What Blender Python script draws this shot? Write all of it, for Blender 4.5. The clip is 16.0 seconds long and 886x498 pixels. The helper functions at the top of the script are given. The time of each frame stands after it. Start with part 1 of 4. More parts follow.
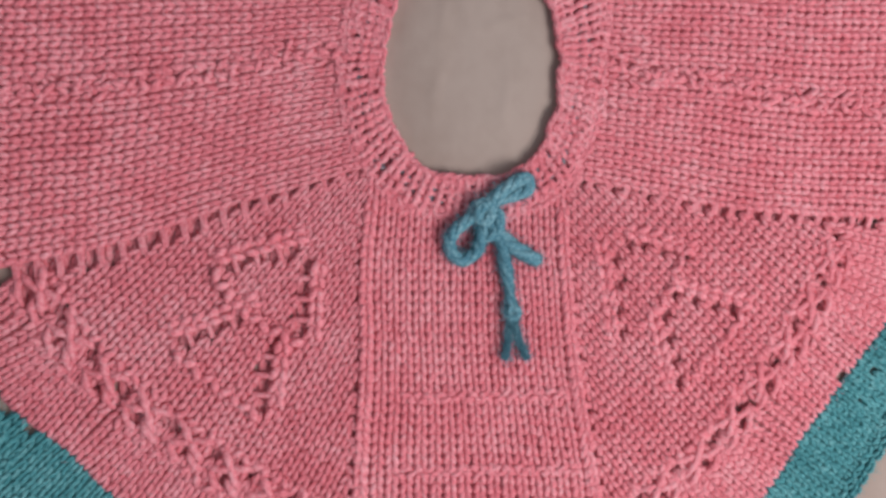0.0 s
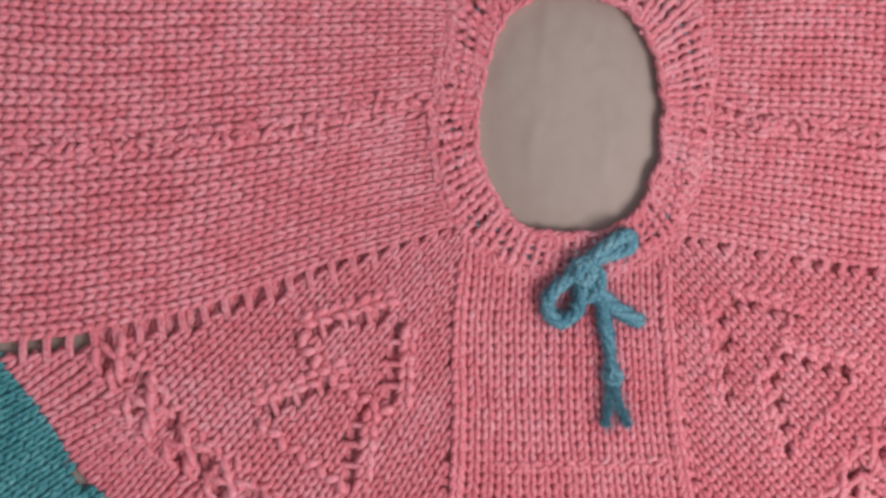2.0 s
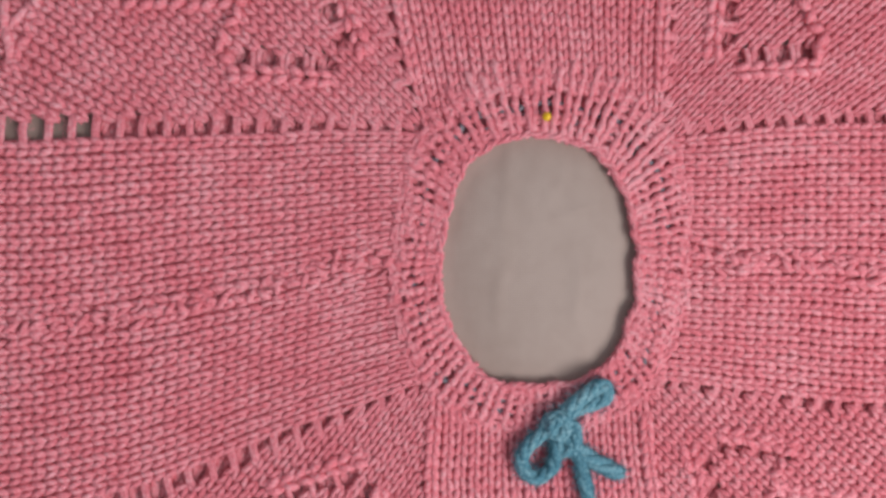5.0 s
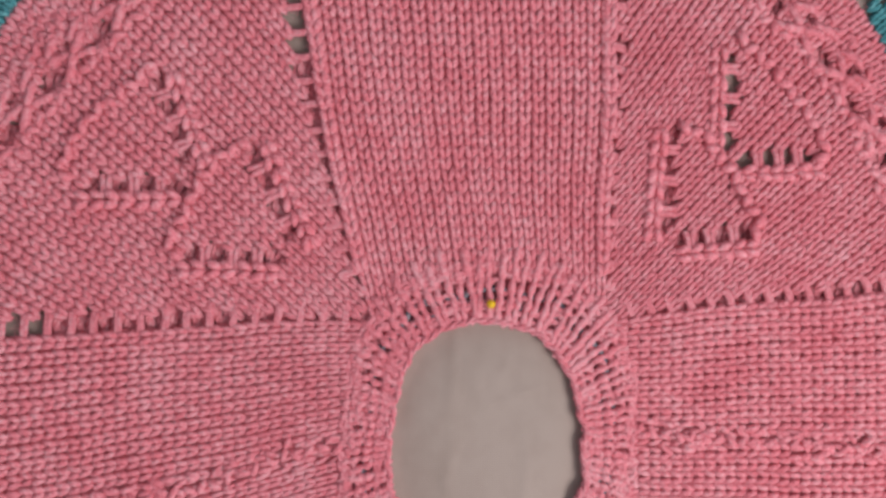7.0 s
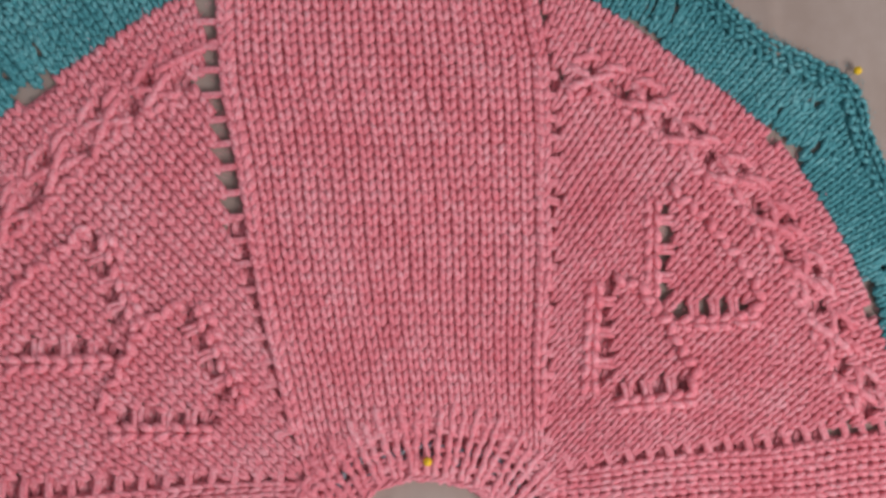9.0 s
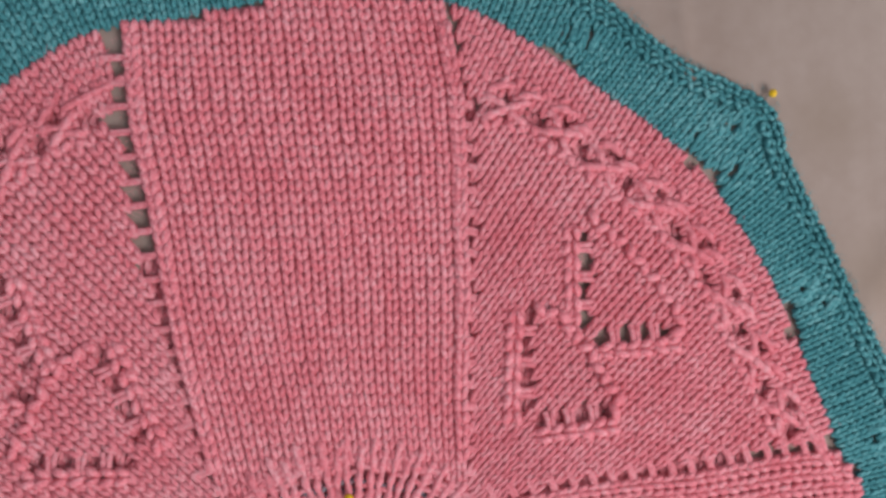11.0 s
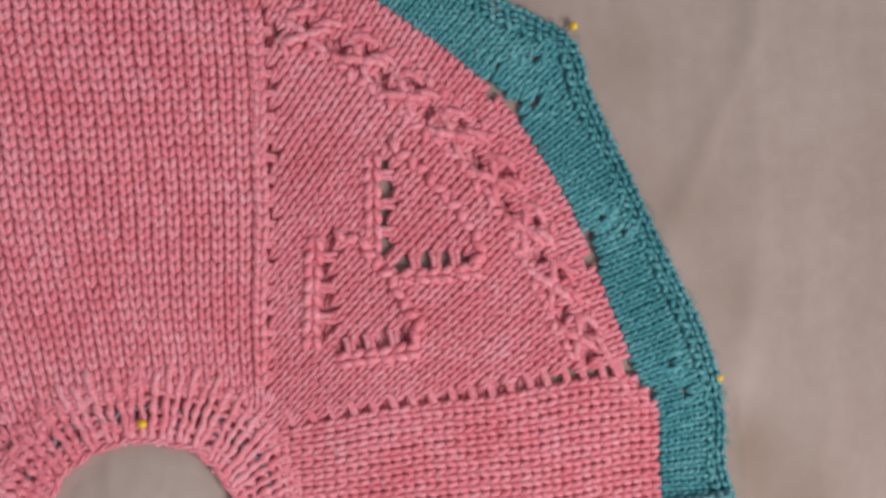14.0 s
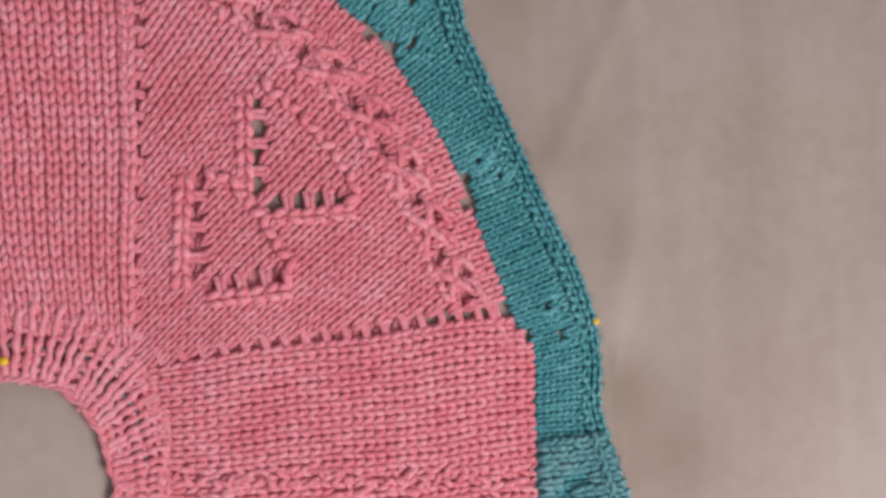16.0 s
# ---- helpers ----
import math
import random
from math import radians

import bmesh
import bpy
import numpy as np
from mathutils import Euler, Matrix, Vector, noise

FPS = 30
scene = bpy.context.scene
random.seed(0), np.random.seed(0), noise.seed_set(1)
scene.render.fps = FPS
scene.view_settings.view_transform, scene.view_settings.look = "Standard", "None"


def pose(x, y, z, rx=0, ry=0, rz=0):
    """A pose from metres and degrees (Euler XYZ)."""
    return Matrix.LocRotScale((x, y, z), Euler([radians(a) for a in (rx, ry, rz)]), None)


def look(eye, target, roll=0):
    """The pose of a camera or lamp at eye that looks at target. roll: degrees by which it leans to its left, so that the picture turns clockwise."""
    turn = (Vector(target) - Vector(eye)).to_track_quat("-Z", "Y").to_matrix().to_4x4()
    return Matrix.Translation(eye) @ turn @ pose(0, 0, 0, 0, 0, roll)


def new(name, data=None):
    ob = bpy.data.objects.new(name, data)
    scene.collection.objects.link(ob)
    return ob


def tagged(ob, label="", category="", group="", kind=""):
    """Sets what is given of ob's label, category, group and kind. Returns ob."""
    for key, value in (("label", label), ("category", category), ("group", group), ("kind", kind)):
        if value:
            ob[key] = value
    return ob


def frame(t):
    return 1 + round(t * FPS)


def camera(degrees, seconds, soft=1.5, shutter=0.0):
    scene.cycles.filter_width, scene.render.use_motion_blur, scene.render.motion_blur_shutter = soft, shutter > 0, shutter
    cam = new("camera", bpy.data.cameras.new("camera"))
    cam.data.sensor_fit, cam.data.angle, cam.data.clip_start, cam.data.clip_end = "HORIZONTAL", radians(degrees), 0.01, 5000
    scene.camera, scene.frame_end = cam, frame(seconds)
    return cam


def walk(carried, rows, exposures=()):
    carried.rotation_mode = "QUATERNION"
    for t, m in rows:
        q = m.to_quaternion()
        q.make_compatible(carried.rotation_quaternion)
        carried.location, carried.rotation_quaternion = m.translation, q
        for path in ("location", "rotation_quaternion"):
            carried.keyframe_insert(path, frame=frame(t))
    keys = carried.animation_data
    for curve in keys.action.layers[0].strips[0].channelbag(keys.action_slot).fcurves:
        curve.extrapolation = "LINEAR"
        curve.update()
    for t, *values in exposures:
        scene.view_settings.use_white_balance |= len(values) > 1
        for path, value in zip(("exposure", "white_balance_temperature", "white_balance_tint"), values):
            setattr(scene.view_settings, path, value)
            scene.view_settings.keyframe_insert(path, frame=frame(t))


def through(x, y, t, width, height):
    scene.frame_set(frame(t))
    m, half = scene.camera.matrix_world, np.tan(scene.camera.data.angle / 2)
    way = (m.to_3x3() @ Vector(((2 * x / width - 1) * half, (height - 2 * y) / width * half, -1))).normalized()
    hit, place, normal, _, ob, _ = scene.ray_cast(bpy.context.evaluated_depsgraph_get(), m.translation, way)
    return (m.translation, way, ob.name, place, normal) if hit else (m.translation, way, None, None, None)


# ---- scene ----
cam = camera(50.0, 16.0, soft=3.2)
PATH = [
    (0.0, -0.0550, -0.0926, 0.3283, -3.44, -8.06, 3.43),
    (0.5, -0.0658, -0.0887, 0.3235, -3.16, -7.52, 3.41),
    (1.0, -0.0710, -0.0862, 0.3179, -3.09, -6.66, 3.25),
    (1.5, -0.0756, -0.0817, 0.3119, -3.37, -6.71, 3.25),
    (2.0, -0.0792, -0.0747, 0.3054, -3.48, -7.02, 3.27),
    (2.5, -0.0800, -0.0676, 0.3011, -3.30, -7.23, 3.14),
    (3.0, -0.0784, -0.0612, 0.2974, -2.81, -7.43, 2.87),
    (5.5, -0.0482, -0.0142, 0.2946, -3.43, -3.96, 0.51),
    (6.0, -0.0448, -0.0040, 0.2952, -2.19, -4.20, 0.33),
    (6.5, -0.0423, 0.0082, 0.2973, -1.48, -4.43, 0.15),
    (7.0, -0.0387, 0.0212, 0.2997, -0.75, -4.55, -0.03),
    (7.5, -0.0348, 0.0313, 0.3011, 0.12, -4.62, -0.21),
    (8.0, -0.0303, 0.0424, 0.3017, 1.02, -4.86, -0.36),
    (8.5, -0.0248, 0.0510, 0.3020, 1.47, -4.82, -0.51),
    (9.0, -0.0214, 0.0566, 0.3013, 1.94, -5.17, -0.68),
    (11.5, 0.0026, 0.0675, 0.3010, 1.96, -7.49, -2.39),
    (12.0, 0.0098, 0.0640, 0.3022, 1.88, -8.42, -2.54),
    (12.5, 0.0166, 0.0587, 0.3035, 1.69, -9.49, -2.45),
    (13.0, 0.0231, 0.0541, 0.3052, 1.55, -10.04, -2.35),
    (13.5, 0.0295, 0.0505, 0.3069, 1.24, -10.69, -2.30),
    (14.0, 0.0358, 0.0468, 0.3087, 1.09, -11.19, -2.29),
    (14.5, 0.0435, 0.0399, 0.3103, 1.35, -11.85, -2.44),
    (15.0, 0.0504, 0.0373, 0.3119, 0.92, -12.44, -2.39),
    (15.5, 0.0574, 0.0341, 0.3135, 0.53, -13.15, -2.30),
    (16.0, 0.0634, 0.0309, 0.3152, 0.18, -13.53, -2.07),
]
walk(cam, [(t, pose(*row)) for t, *row in PATH], [(0.0, -0.07, 6500, 10), (2.0, -0.03, 6500, 10), (6.0, 0.03, 6500, 10), (9.0, 0.03, 6500, 10), (16.0, -0.02, 6500, 10)])

# ---- light ----
world = bpy.data.worlds.new("sky")
scene.world = world
world.use_nodes = True
wn = world.node_tree
sky = wn.nodes.new("ShaderNodeTexSky")
sky.sky_type, sky.sun_disc = "NISHITA", False
sky.sun_elevation, sky.sun_rotation = radians(56), radians(112)
wn.nodes["Background"].inputs["Strength"].default_value = 0.102
pale = wn.nodes.new("ShaderNodeHueSaturation")
pale.inputs["Saturation"].default_value = 0.18
wn.links.new(sky.outputs["Color"], pale.inputs["Color"])
wn.links.new(pale.outputs["Color"], wn.nodes["Background"].inputs["Color"])

# daylight from a window close by
window_light = new("window_light", bpy.data.lights.new("window_light", "AREA"))
window_light.data.shape, window_light.data.size, window_light.data.size_y = "RECTANGLE", 0.36, 0.32
window_light.data.energy, window_light.data.color = 4.2, (1.0, 0.95, 0.92)
window_light.matrix_world = look((0.41, -0.33, 0.53), (0.06, -0.05, 0))


# ---- materials ----
def material(name, rough=0.8, sheen=0.0):
    m = bpy.data.materials.new(name)
    m.use_nodes = True
    b = m.node_tree.nodes["Principled BSDF"]
    b.inputs["Roughness"].default_value = rough
    b.inputs["Sheen Weight"].default_value = sheen
    b.inputs["Specular IOR Level"].default_value = 0.3
    return m, m.node_tree.nodes, m.node_tree.links, b


def math_node(nodes, links, op, a, b):
    n = nodes.new("ShaderNodeMath")
    n.operation = op
    for k, v in enumerate((a, b)):
        if isinstance(v, (int, float)):
            n.inputs[k].default_value = v
        else:
            links.new(v, n.inputs[k])
    return n.outputs[0]


def yarn(name, dark, mid, light, plies=3.0, turns=2.2, depth=0.00022, through=0.17):
    """Plied acrylic yarn: fibre flecks, slow dye variation, and the twist of the plies along the strand."""
    m, nodes, links, b = material(name, 0.5, 0.25)
    b.inputs["Sheen Roughness"].default_value = 0.5
    b.inputs["Sheen Tint"].default_value = (*light, 1)
    b.inputs["Specular IOR Level"].default_value = 0.16
    co = nodes.new("ShaderNodeTexCoord")
    fine, slow = nodes.new("ShaderNodeTexNoise"), nodes.new("ShaderNodeTexNoise")
    fine.inputs["Scale"].default_value, fine.inputs["Detail"].default_value = 900, 4
    slow.inputs["Scale"].default_value, slow.inputs["Detail"].default_value = 45, 3
    for n in (fine, slow):
        links.new(co.outputs["Object"], n.inputs["Vector"])
    isl = nodes.new("ShaderNodeNewGeometry")
    mix = math_node(nodes, links, "MULTIPLY", fine.outputs["Fac"], 0.52)
    mix = math_node(nodes, links, "ADD", mix, math_node(nodes, links, "MULTIPLY", slow.outputs["Fac"], 0.24))
    mix = math_node(nodes, links, "ADD", mix, math_node(nodes, links, "MULTIPLY", isl.outputs["Random Per Island"], 0.07))
    ramp = nodes.new("ShaderNodeValToRGB")
    links.new(mix, ramp.inputs["Fac"])
    e = ramp.color_ramp.elements
    e[0].position, e[0].color = 0.33, (*dark, 1)
    e[1].position, e[1].color = 0.52, (*light, 1)
    c = e.new(0.42)
    c.color = (*mid, 1)
    links.new(ramp.outputs["Color"], b.inputs["Base Color"])
    uv = nodes.new("ShaderNodeSeparateXYZ")
    links.new(co.outputs["UV"], uv.inputs["Vector"])
    ph = math_node(nodes, links, "ADD", math_node(nodes, links, "MULTIPLY", uv.outputs["X"], 6.2832 * plies),
                   math_node(nodes, links, "MULTIPLY", uv.outputs["Y"], 6.2832 * turns))
    twist = math_node(nodes, links, "ABSOLUTE", math_node(nodes, links, "SINE", ph, 0), 0)
    h = math_node(nodes, links, "ADD", twist, math_node(nodes, links, "MULTIPLY", fine.outputs["Fac"], 0.9))
    bump = nodes.new("ShaderNodeBump")
    bump.inputs["Strength"].default_value, bump.inputs["Distance"].default_value = 0.9, depth
    links.new(h, bump.inputs["Height"])
    links.new(bump.outputs["Normal"], b.inputs["Normal"])
    if through:
        # thin yarn and knitting lets daylight through to what lies under it
        glow, blend = nodes.new("ShaderNodeBsdfTranslucent"), nodes.new("ShaderNodeMixShader")
        links.new(ramp.outputs["Color"], glow.inputs["Color"])
        blend.inputs["Fac"].default_value = through
        links.new(b.outputs["BSDF"], blend.inputs[1])
        links.new(glow.outputs["BSDF"], blend.inputs[2])
        links.new(blend.outputs["Shader"], nodes["Material Output"].inputs["Surface"])
    return m


PINK = yarn("pink_yarn", (0.85, 0.220, 0.274), (0.955, 0.315, 0.380), (0.98, 0.458, 0.52))
TEAL = yarn("teal_yarn", (0.060, 0.255, 0.295), (0.10, 0.37, 0.415), (0.22, 0.53, 0.57))
CORD = yarn("teal_cord_yarn", (0.075, 0.225, 0.315), (0.135, 0.335, 0.43), (0.30, 0.53, 0.615), 3.0, 1.7, 0.0003)

TEAL_WRONG_SIDE = yarn("teal_wrong_side", (0.085, 0.255, 0.295), (0.15, 0.36, 0.405), (0.28, 0.49, 0.53))
# CORD under the ribs: their shade, pink bounce and fuzz greyed into its colour
SHADED_CORD = yarn("shaded_cord_yarn", (0.20, 0.22, 0.27), (0.28, 0.30, 0.35), (0.40, 0.42, 0.47))

# the purl side that shows between the stitches
BACKS = {PINK.name: yarn("pink_purl_side", (0.85, 0.220, 0.274), (0.955, 0.315, 0.380), (0.98, 0.458, 0.52), through=0.35),
         TEAL.name: yarn("teal_purl_side", (0.060, 0.255, 0.295), (0.10, 0.37, 0.415), (0.22, 0.53, 0.57), through=0.35)}


def sheet_material():
    m, nodes, links, b = material("sheet_cotton", 0.9, 0.1)
    co = nodes.new("ShaderNodeTexCoord")
    slow, streak = nodes.new("ShaderNodeTexNoise"), nodes.new("ShaderNodeTexNoise")
    slow.inputs["Scale"].default_value, slow.inputs["Detail"].default_value = 9, 5
    mp = nodes.new("ShaderNodeMapping")
    mp.inputs["Scale"].default_value = (60, 7, 1)
    mp.inputs["Rotation"].default_value = (0, 0, radians(4))
    links.new(co.outputs["Object"], mp.inputs["Vector"])
    links.new(co.outputs["Object"], slow.inputs["Vector"])
    links.new(mp.outputs["Vector"], streak.inputs["Vector"])
    streak.inputs["Scale"].default_value, streak.inputs["Detail"].default_value = 1.0, 4
    mix = math_node(nodes, links, "ADD", math_node(nodes, links, "MULTIPLY", slow.outputs["Fac"], 0.72),
                    math_node(nodes, links, "MULTIPLY", streak.outputs["Fac"], 0.28))
    speck = nodes.new("ShaderNodeTexNoise")
    speck.inputs["Scale"].default_value, speck.inputs["Detail"].default_value = 160, 5
    links.new(co.outputs["Object"], speck.inputs["Vector"])
    mix = math_node(nodes, links, "ADD", math_node(nodes, links, "MULTIPLY", mix, 0.8), math_node(nodes, links, "MULTIPLY", speck.outputs["Fac"], 0.2))
    ramp = nodes.new("ShaderNodeValToRGB")
    links.new(mix, ramp.inputs["Fac"])
    e = ramp.color_ramp.elements
    e[0].position, e[0].color = 0.37, (0.320, 0.243, 0.211, 1)
    e[1].position, e[1].color = 0.61, (0.405, 0.323, 0.290, 1)
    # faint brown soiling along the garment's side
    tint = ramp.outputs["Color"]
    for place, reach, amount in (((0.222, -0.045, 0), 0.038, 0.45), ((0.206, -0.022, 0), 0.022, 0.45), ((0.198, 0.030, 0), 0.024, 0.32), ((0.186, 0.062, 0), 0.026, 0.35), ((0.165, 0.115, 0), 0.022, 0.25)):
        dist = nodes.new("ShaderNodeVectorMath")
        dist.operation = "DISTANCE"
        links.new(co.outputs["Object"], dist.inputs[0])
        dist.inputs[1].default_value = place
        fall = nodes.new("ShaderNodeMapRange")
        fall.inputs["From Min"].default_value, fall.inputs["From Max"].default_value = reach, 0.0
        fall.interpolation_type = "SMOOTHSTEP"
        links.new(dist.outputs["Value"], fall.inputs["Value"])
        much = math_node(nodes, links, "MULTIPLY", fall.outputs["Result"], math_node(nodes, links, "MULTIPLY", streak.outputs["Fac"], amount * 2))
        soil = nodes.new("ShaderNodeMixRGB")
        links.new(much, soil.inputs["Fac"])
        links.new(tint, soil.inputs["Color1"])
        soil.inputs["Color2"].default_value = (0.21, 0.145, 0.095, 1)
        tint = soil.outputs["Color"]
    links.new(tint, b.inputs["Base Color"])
    weave = []
    for axis in ("X", "Y"):
        w = nodes.new("ShaderNodeTexWave")
        w.bands_direction = axis
        w.inputs["Scale"].default_value, w.inputs["Distortion"].default_value = 420, 1.5
        links.new(co.outputs["Object"], w.inputs["Vector"])
        weave.append(w.outputs["Fac"])
    h = math_node(nodes, links, "ADD", weave[0], weave[1])
    h = math_node(nodes, links, "ADD", h, math_node(nodes, links, "MULTIPLY", streak.outputs["Fac"], 6))
    bump = nodes.new("ShaderNodeBump")
    bump.inputs["Strength"].default_value, bump.inputs["Distance"].default_value = 0.32, 0.00035
    links.new(h, bump.inputs["Height"])
    links.new(bump.outputs["Normal"], b.inputs["Normal"])
    return m


SHEET = sheet_material()


def plain(name, colour, rough, metal=0.0):
    m, nodes, links, b = material(name, rough)
    n = nodes.new("ShaderNodeTexNoise")
    n.inputs["Scale"].default_value = 600
    mixc = nodes.new("ShaderNodeMixRGB")
    mixc.inputs["Color1"].default_value = (*[c * 0.85 for c in colour], 1)
    mixc.inputs["Color2"].default_value = (*colour, 1)
    links.new(n.outputs["Fac"], mixc.inputs["Fac"])
    links.new(mixc.outputs["Color"], b.inputs["Base Color"])
    b.inputs["Metallic"].default_value = metal
    return m


PINHEAD = plain("yellow_glass_head", (0.80, 0.50, 0.02), 0.18)
STEEL = plain("pin_steel", (0.28, 0.27, 0.26), 0.35, 1.0)

# ---- plan of the garment, in millimetres ----
MM = 0.001
SHEET_Z = -2.1
COL, ROW = 4.5, 3.6
rng = np.random.default_rng(7)


def smooth_loop(points, n):
    """A closed Catmull-Rom curve through points, as n even steps."""
    p = np.array(points, float)
    k = len(p)
    t = np.linspace(0, k, 40 * k, endpoint=False)
    i, f = t.astype(int), (t % 1)[:, None]
    a, b, c, d = p[(i - 1) % k], p[i % k], p[(i + 1) % k], p[(i + 2) % k]
    q = 0.5 * (2 * b + (c - a) * f + (2 * a - 5 * b + 4 * c - d) * f ** 2 + (3 * b - a - 3 * c + d) * f ** 3)
    s = np.r_[0, np.cumsum(np.hypot(*(np.roll(q, -1, 0) - q).T))]
    q = np.vstack([q, q[:1]])
    w = np.linspace(0, s[-1], n, endpoint=False)
    return np.c_[np.interp(w, s, q[:, 0]), np.interp(w, s, q[:, 1])], s[-1]


# where the pink ends and the teal trim begins, clockwise from the top
PINK_EDGE, PINK_LENGTH = smooth_loop([
    (8, 159), (40, 156), (72, 137), (106, 113), (124, 94), (140, 67), (154, 33), (164, 4), (171, -11), (170, -57),
    (171, -90), (165, -124), (149, -150), (133, -172), (121, -194), (100, -216), (55, -232), (0, -236), (-60, -230),
    (-110, -203), (-132, -184), (-151, -168), (-164, -148), (-178, -130), (-188, -105), (-190, -60), (-184, -8),
    (-168, 45), (-149, 88), (-130, 109), (-110, 125), (-80, 145), (-48, 152), (-22, 157)], 1600)
# the trim's outer edge
TRIM_EDGE, TRIM_LENGTH = smooth_loop([
    (8, 186), (50, 180), (92, 156), (107, 143), (124, 132), (142, 125.5), (146.5, 120), (152, 102), (165.5, 72), (178.4, 43), (189, 20), (196, -5),
    (196, -34), (200, -44), (204, -62), (204, -95), (198, -125), (184, -150), (168, -177), (157, -196), (132, -234),
    (75, -262), (0, -268), (-75, -262), (-132, -232), (-158, -208), (-178, -190), (-196, -165), (-212, -140), (-220, -105),
    (-222, -60), (-216, -5), (-198, 55), (-176, 105), (-155, 130), (-122, 156), (-85, 174), (-50, 182)], 1600)


def inside_by(p, loop):
    """How far each point lies inside a clockwise loop."""
    out = np.empty(len(p))
    tan = np.roll(loop, -1, 0) - np.roll(loop, 1, 0)
    nor = np.c_[-tan[:, 1], tan[:, 0]] / np.hypot(*tan.T)[:, None]
    for a in range(0, len(p), 2000):
        d = p[a:a + 2000, None] - loop[None]
        k = (d ** 2).sum(-1).argmin(1)
        v = p[a:a + 2000] - loop[k]
        out[a:a + 2000] = -np.sign((v * nor[k]).sum(-1)) * np.hypot(*v.T)
    return out


NECK = np.array([0.0, -43.0])
HOLE = np.array([(-1.5, -6), (14.8, -10.2), (25.1, -23.1), (29.7, -41.1), (29.3, -59.5), (24.4, -72.6), (15.4, -81.4), (0.5, -83.8),
                 (-16.4, -81.8), (-26.3, -69.6), (-31.6, -55.4), (-30.8, -37.5), (-25.5, -17.6), (-15, -8.8)]) - NECK
RIB = np.array([(-2, 9.5), (20, 7), (36, -5), (45, -26), (44, -46), (41, -66), (35.5, -82), (20, -93), (0, -97.5), (-20, -94), (-35.5, -84),
                (-42, -66), (-45, -50), (-43, -34), (-39, -12), (-24, 4)]) - NECK


def polar(points):
    a, r = np.arctan2(points[:, 1], points[:, 0]), np.hypot(*points.T)
    o = np.argsort(a)
    return np.r_[a[o] - 2 * np.pi, a[o], a[o] + 2 * np.pi], np.r_[r[o], r[o], r[o]]


HOLE_A, HOLE_R = polar(smooth_loop(HOLE, 300)[0])
RIB_A, RIB_R = polar(smooth_loop(RIB, 300)[0])


def hole_r(a):
    return np.interp(a, HOLE_A, HOLE_R)


def rib_r(a):
    return np.interp(a, RIB_A, RIB_R)


def outside_rib(p):
    v = p - NECK
    return np.hypot(*v.T) - rib_r(np.arctan2(v[:, 1], v[:, 0]))


def poly(points):
    """A line of the plan, x of y or y of x, carried straight on past its ends."""
    p = np.array(points, float)
    p = p[np.argsort(p[:, 0])]

    def f(t):
        t = np.asarray(t, float)
        y = np.interp(t, p[:, 0], p[:, 1])
        lo, hi = (p[1, 1] - p[0, 1]) / (p[1, 0] - p[0, 0]), (p[-1, 1] - p[-2, 1]) / (p[-1, 0] - p[-2, 0])
        return y + np.where(t < p[0, 0], (t - p[0, 0]) * lo, 0) + np.where(t > p[-1, 0], (t - p[-1, 0]) * hi, 0)
    return f


back_left = poly([(146.5, -64.6), (122, -62.8), (99, -59.3), (70, -54.4), (38, -48.7), (8.6, -41.2), (-6, -37)])
back_right = poly([(153, 36.5), (129, 39.5), (102, 40.8), (66, 39.7), (30, 38.2), (-4, 37)])
front_left = poly([(-82, -35), (-113, -35.7), (-142, -34), (-172, -34), (-196, -33.5)])
front_right = poly([(-80, 34.5), (-109, 37.6), (-139.5, 41.8), (-164, 47.6), (-195, 54.7)])
right_top = poly([(38, -5), (66, -2), (103, 0.6), (141, 4.1), (170, 5)])
right_low = poly([(35.7, -81.6), (66, -86.3), (99, -89.2), (132, -90.8), (159, -89.5)])
left_top = poly([(-147, -9.4), (-121, -8.6), (-96, -6.3), (-70, -5.3), (-37, -5.3)])
left_low = poly([(-36, -82.4), (-63.6, -93), (-100, -106.7), (-127, -116.7), (-154, -123.6), (-180, -127)])
shoulder_right = poly([(32, -41), (47, -41), (66, -43.7), (94, -46.4), (116, -48.2), (165, -52)])
shoulder_left = poly([(-190, -68), (-162, -66.6), (-137, -64), (-112, -60), (-86, -55.4), (-60, -46), (-39, -44)])

# ---- stitches ----
SIDES, RINGS = 6, 6


def strand(line, radius, flat=0.85, along="y"):
    """A short length of yarn as rings round a line of (x, y, z): verts, faces, uvs, in stitch units."""
    n = len(line)
    ang = np.arange(SIDES) * 2 * np.pi / SIDES
    r = np.array(radius)[:, None]
    side, up = r * np.cos(ang), r * np.sin(ang) * flat
    v = np.repeat(np.array(line, float)[:, None], SIDES, 1)
    tan = np.gradient(np.array(line, float), axis=0)
    # sideways in the plane, square to the strand
    w = np.c_[tan[:, 1], -tan[:, 0]] / (np.hypot(tan[:, 0], tan[:, 1])[:, None] + 1e-9)
    v[..., :2] += side[..., None] * w[:, None]
    v[..., 2] += up
    f, uv = [], []
    for a in range(n - 1):
        for b in range(SIDES):
            c = (b + 1) % SIDES
            f.append((a * SIDES + b, a * SIDES + c, (a + 1) * SIDES + c, (a + 1) * SIDES + b))
            uv += [(b / SIDES, a / (n - 1)), ((b + 1) / SIDES, a / (n - 1)), ((b + 1) / SIDES, (a + 1) / (n - 1)), (b / SIDES, (a + 1) / (n - 1))]
    return v.reshape(-1, 3), np.array(f), np.array(uv)


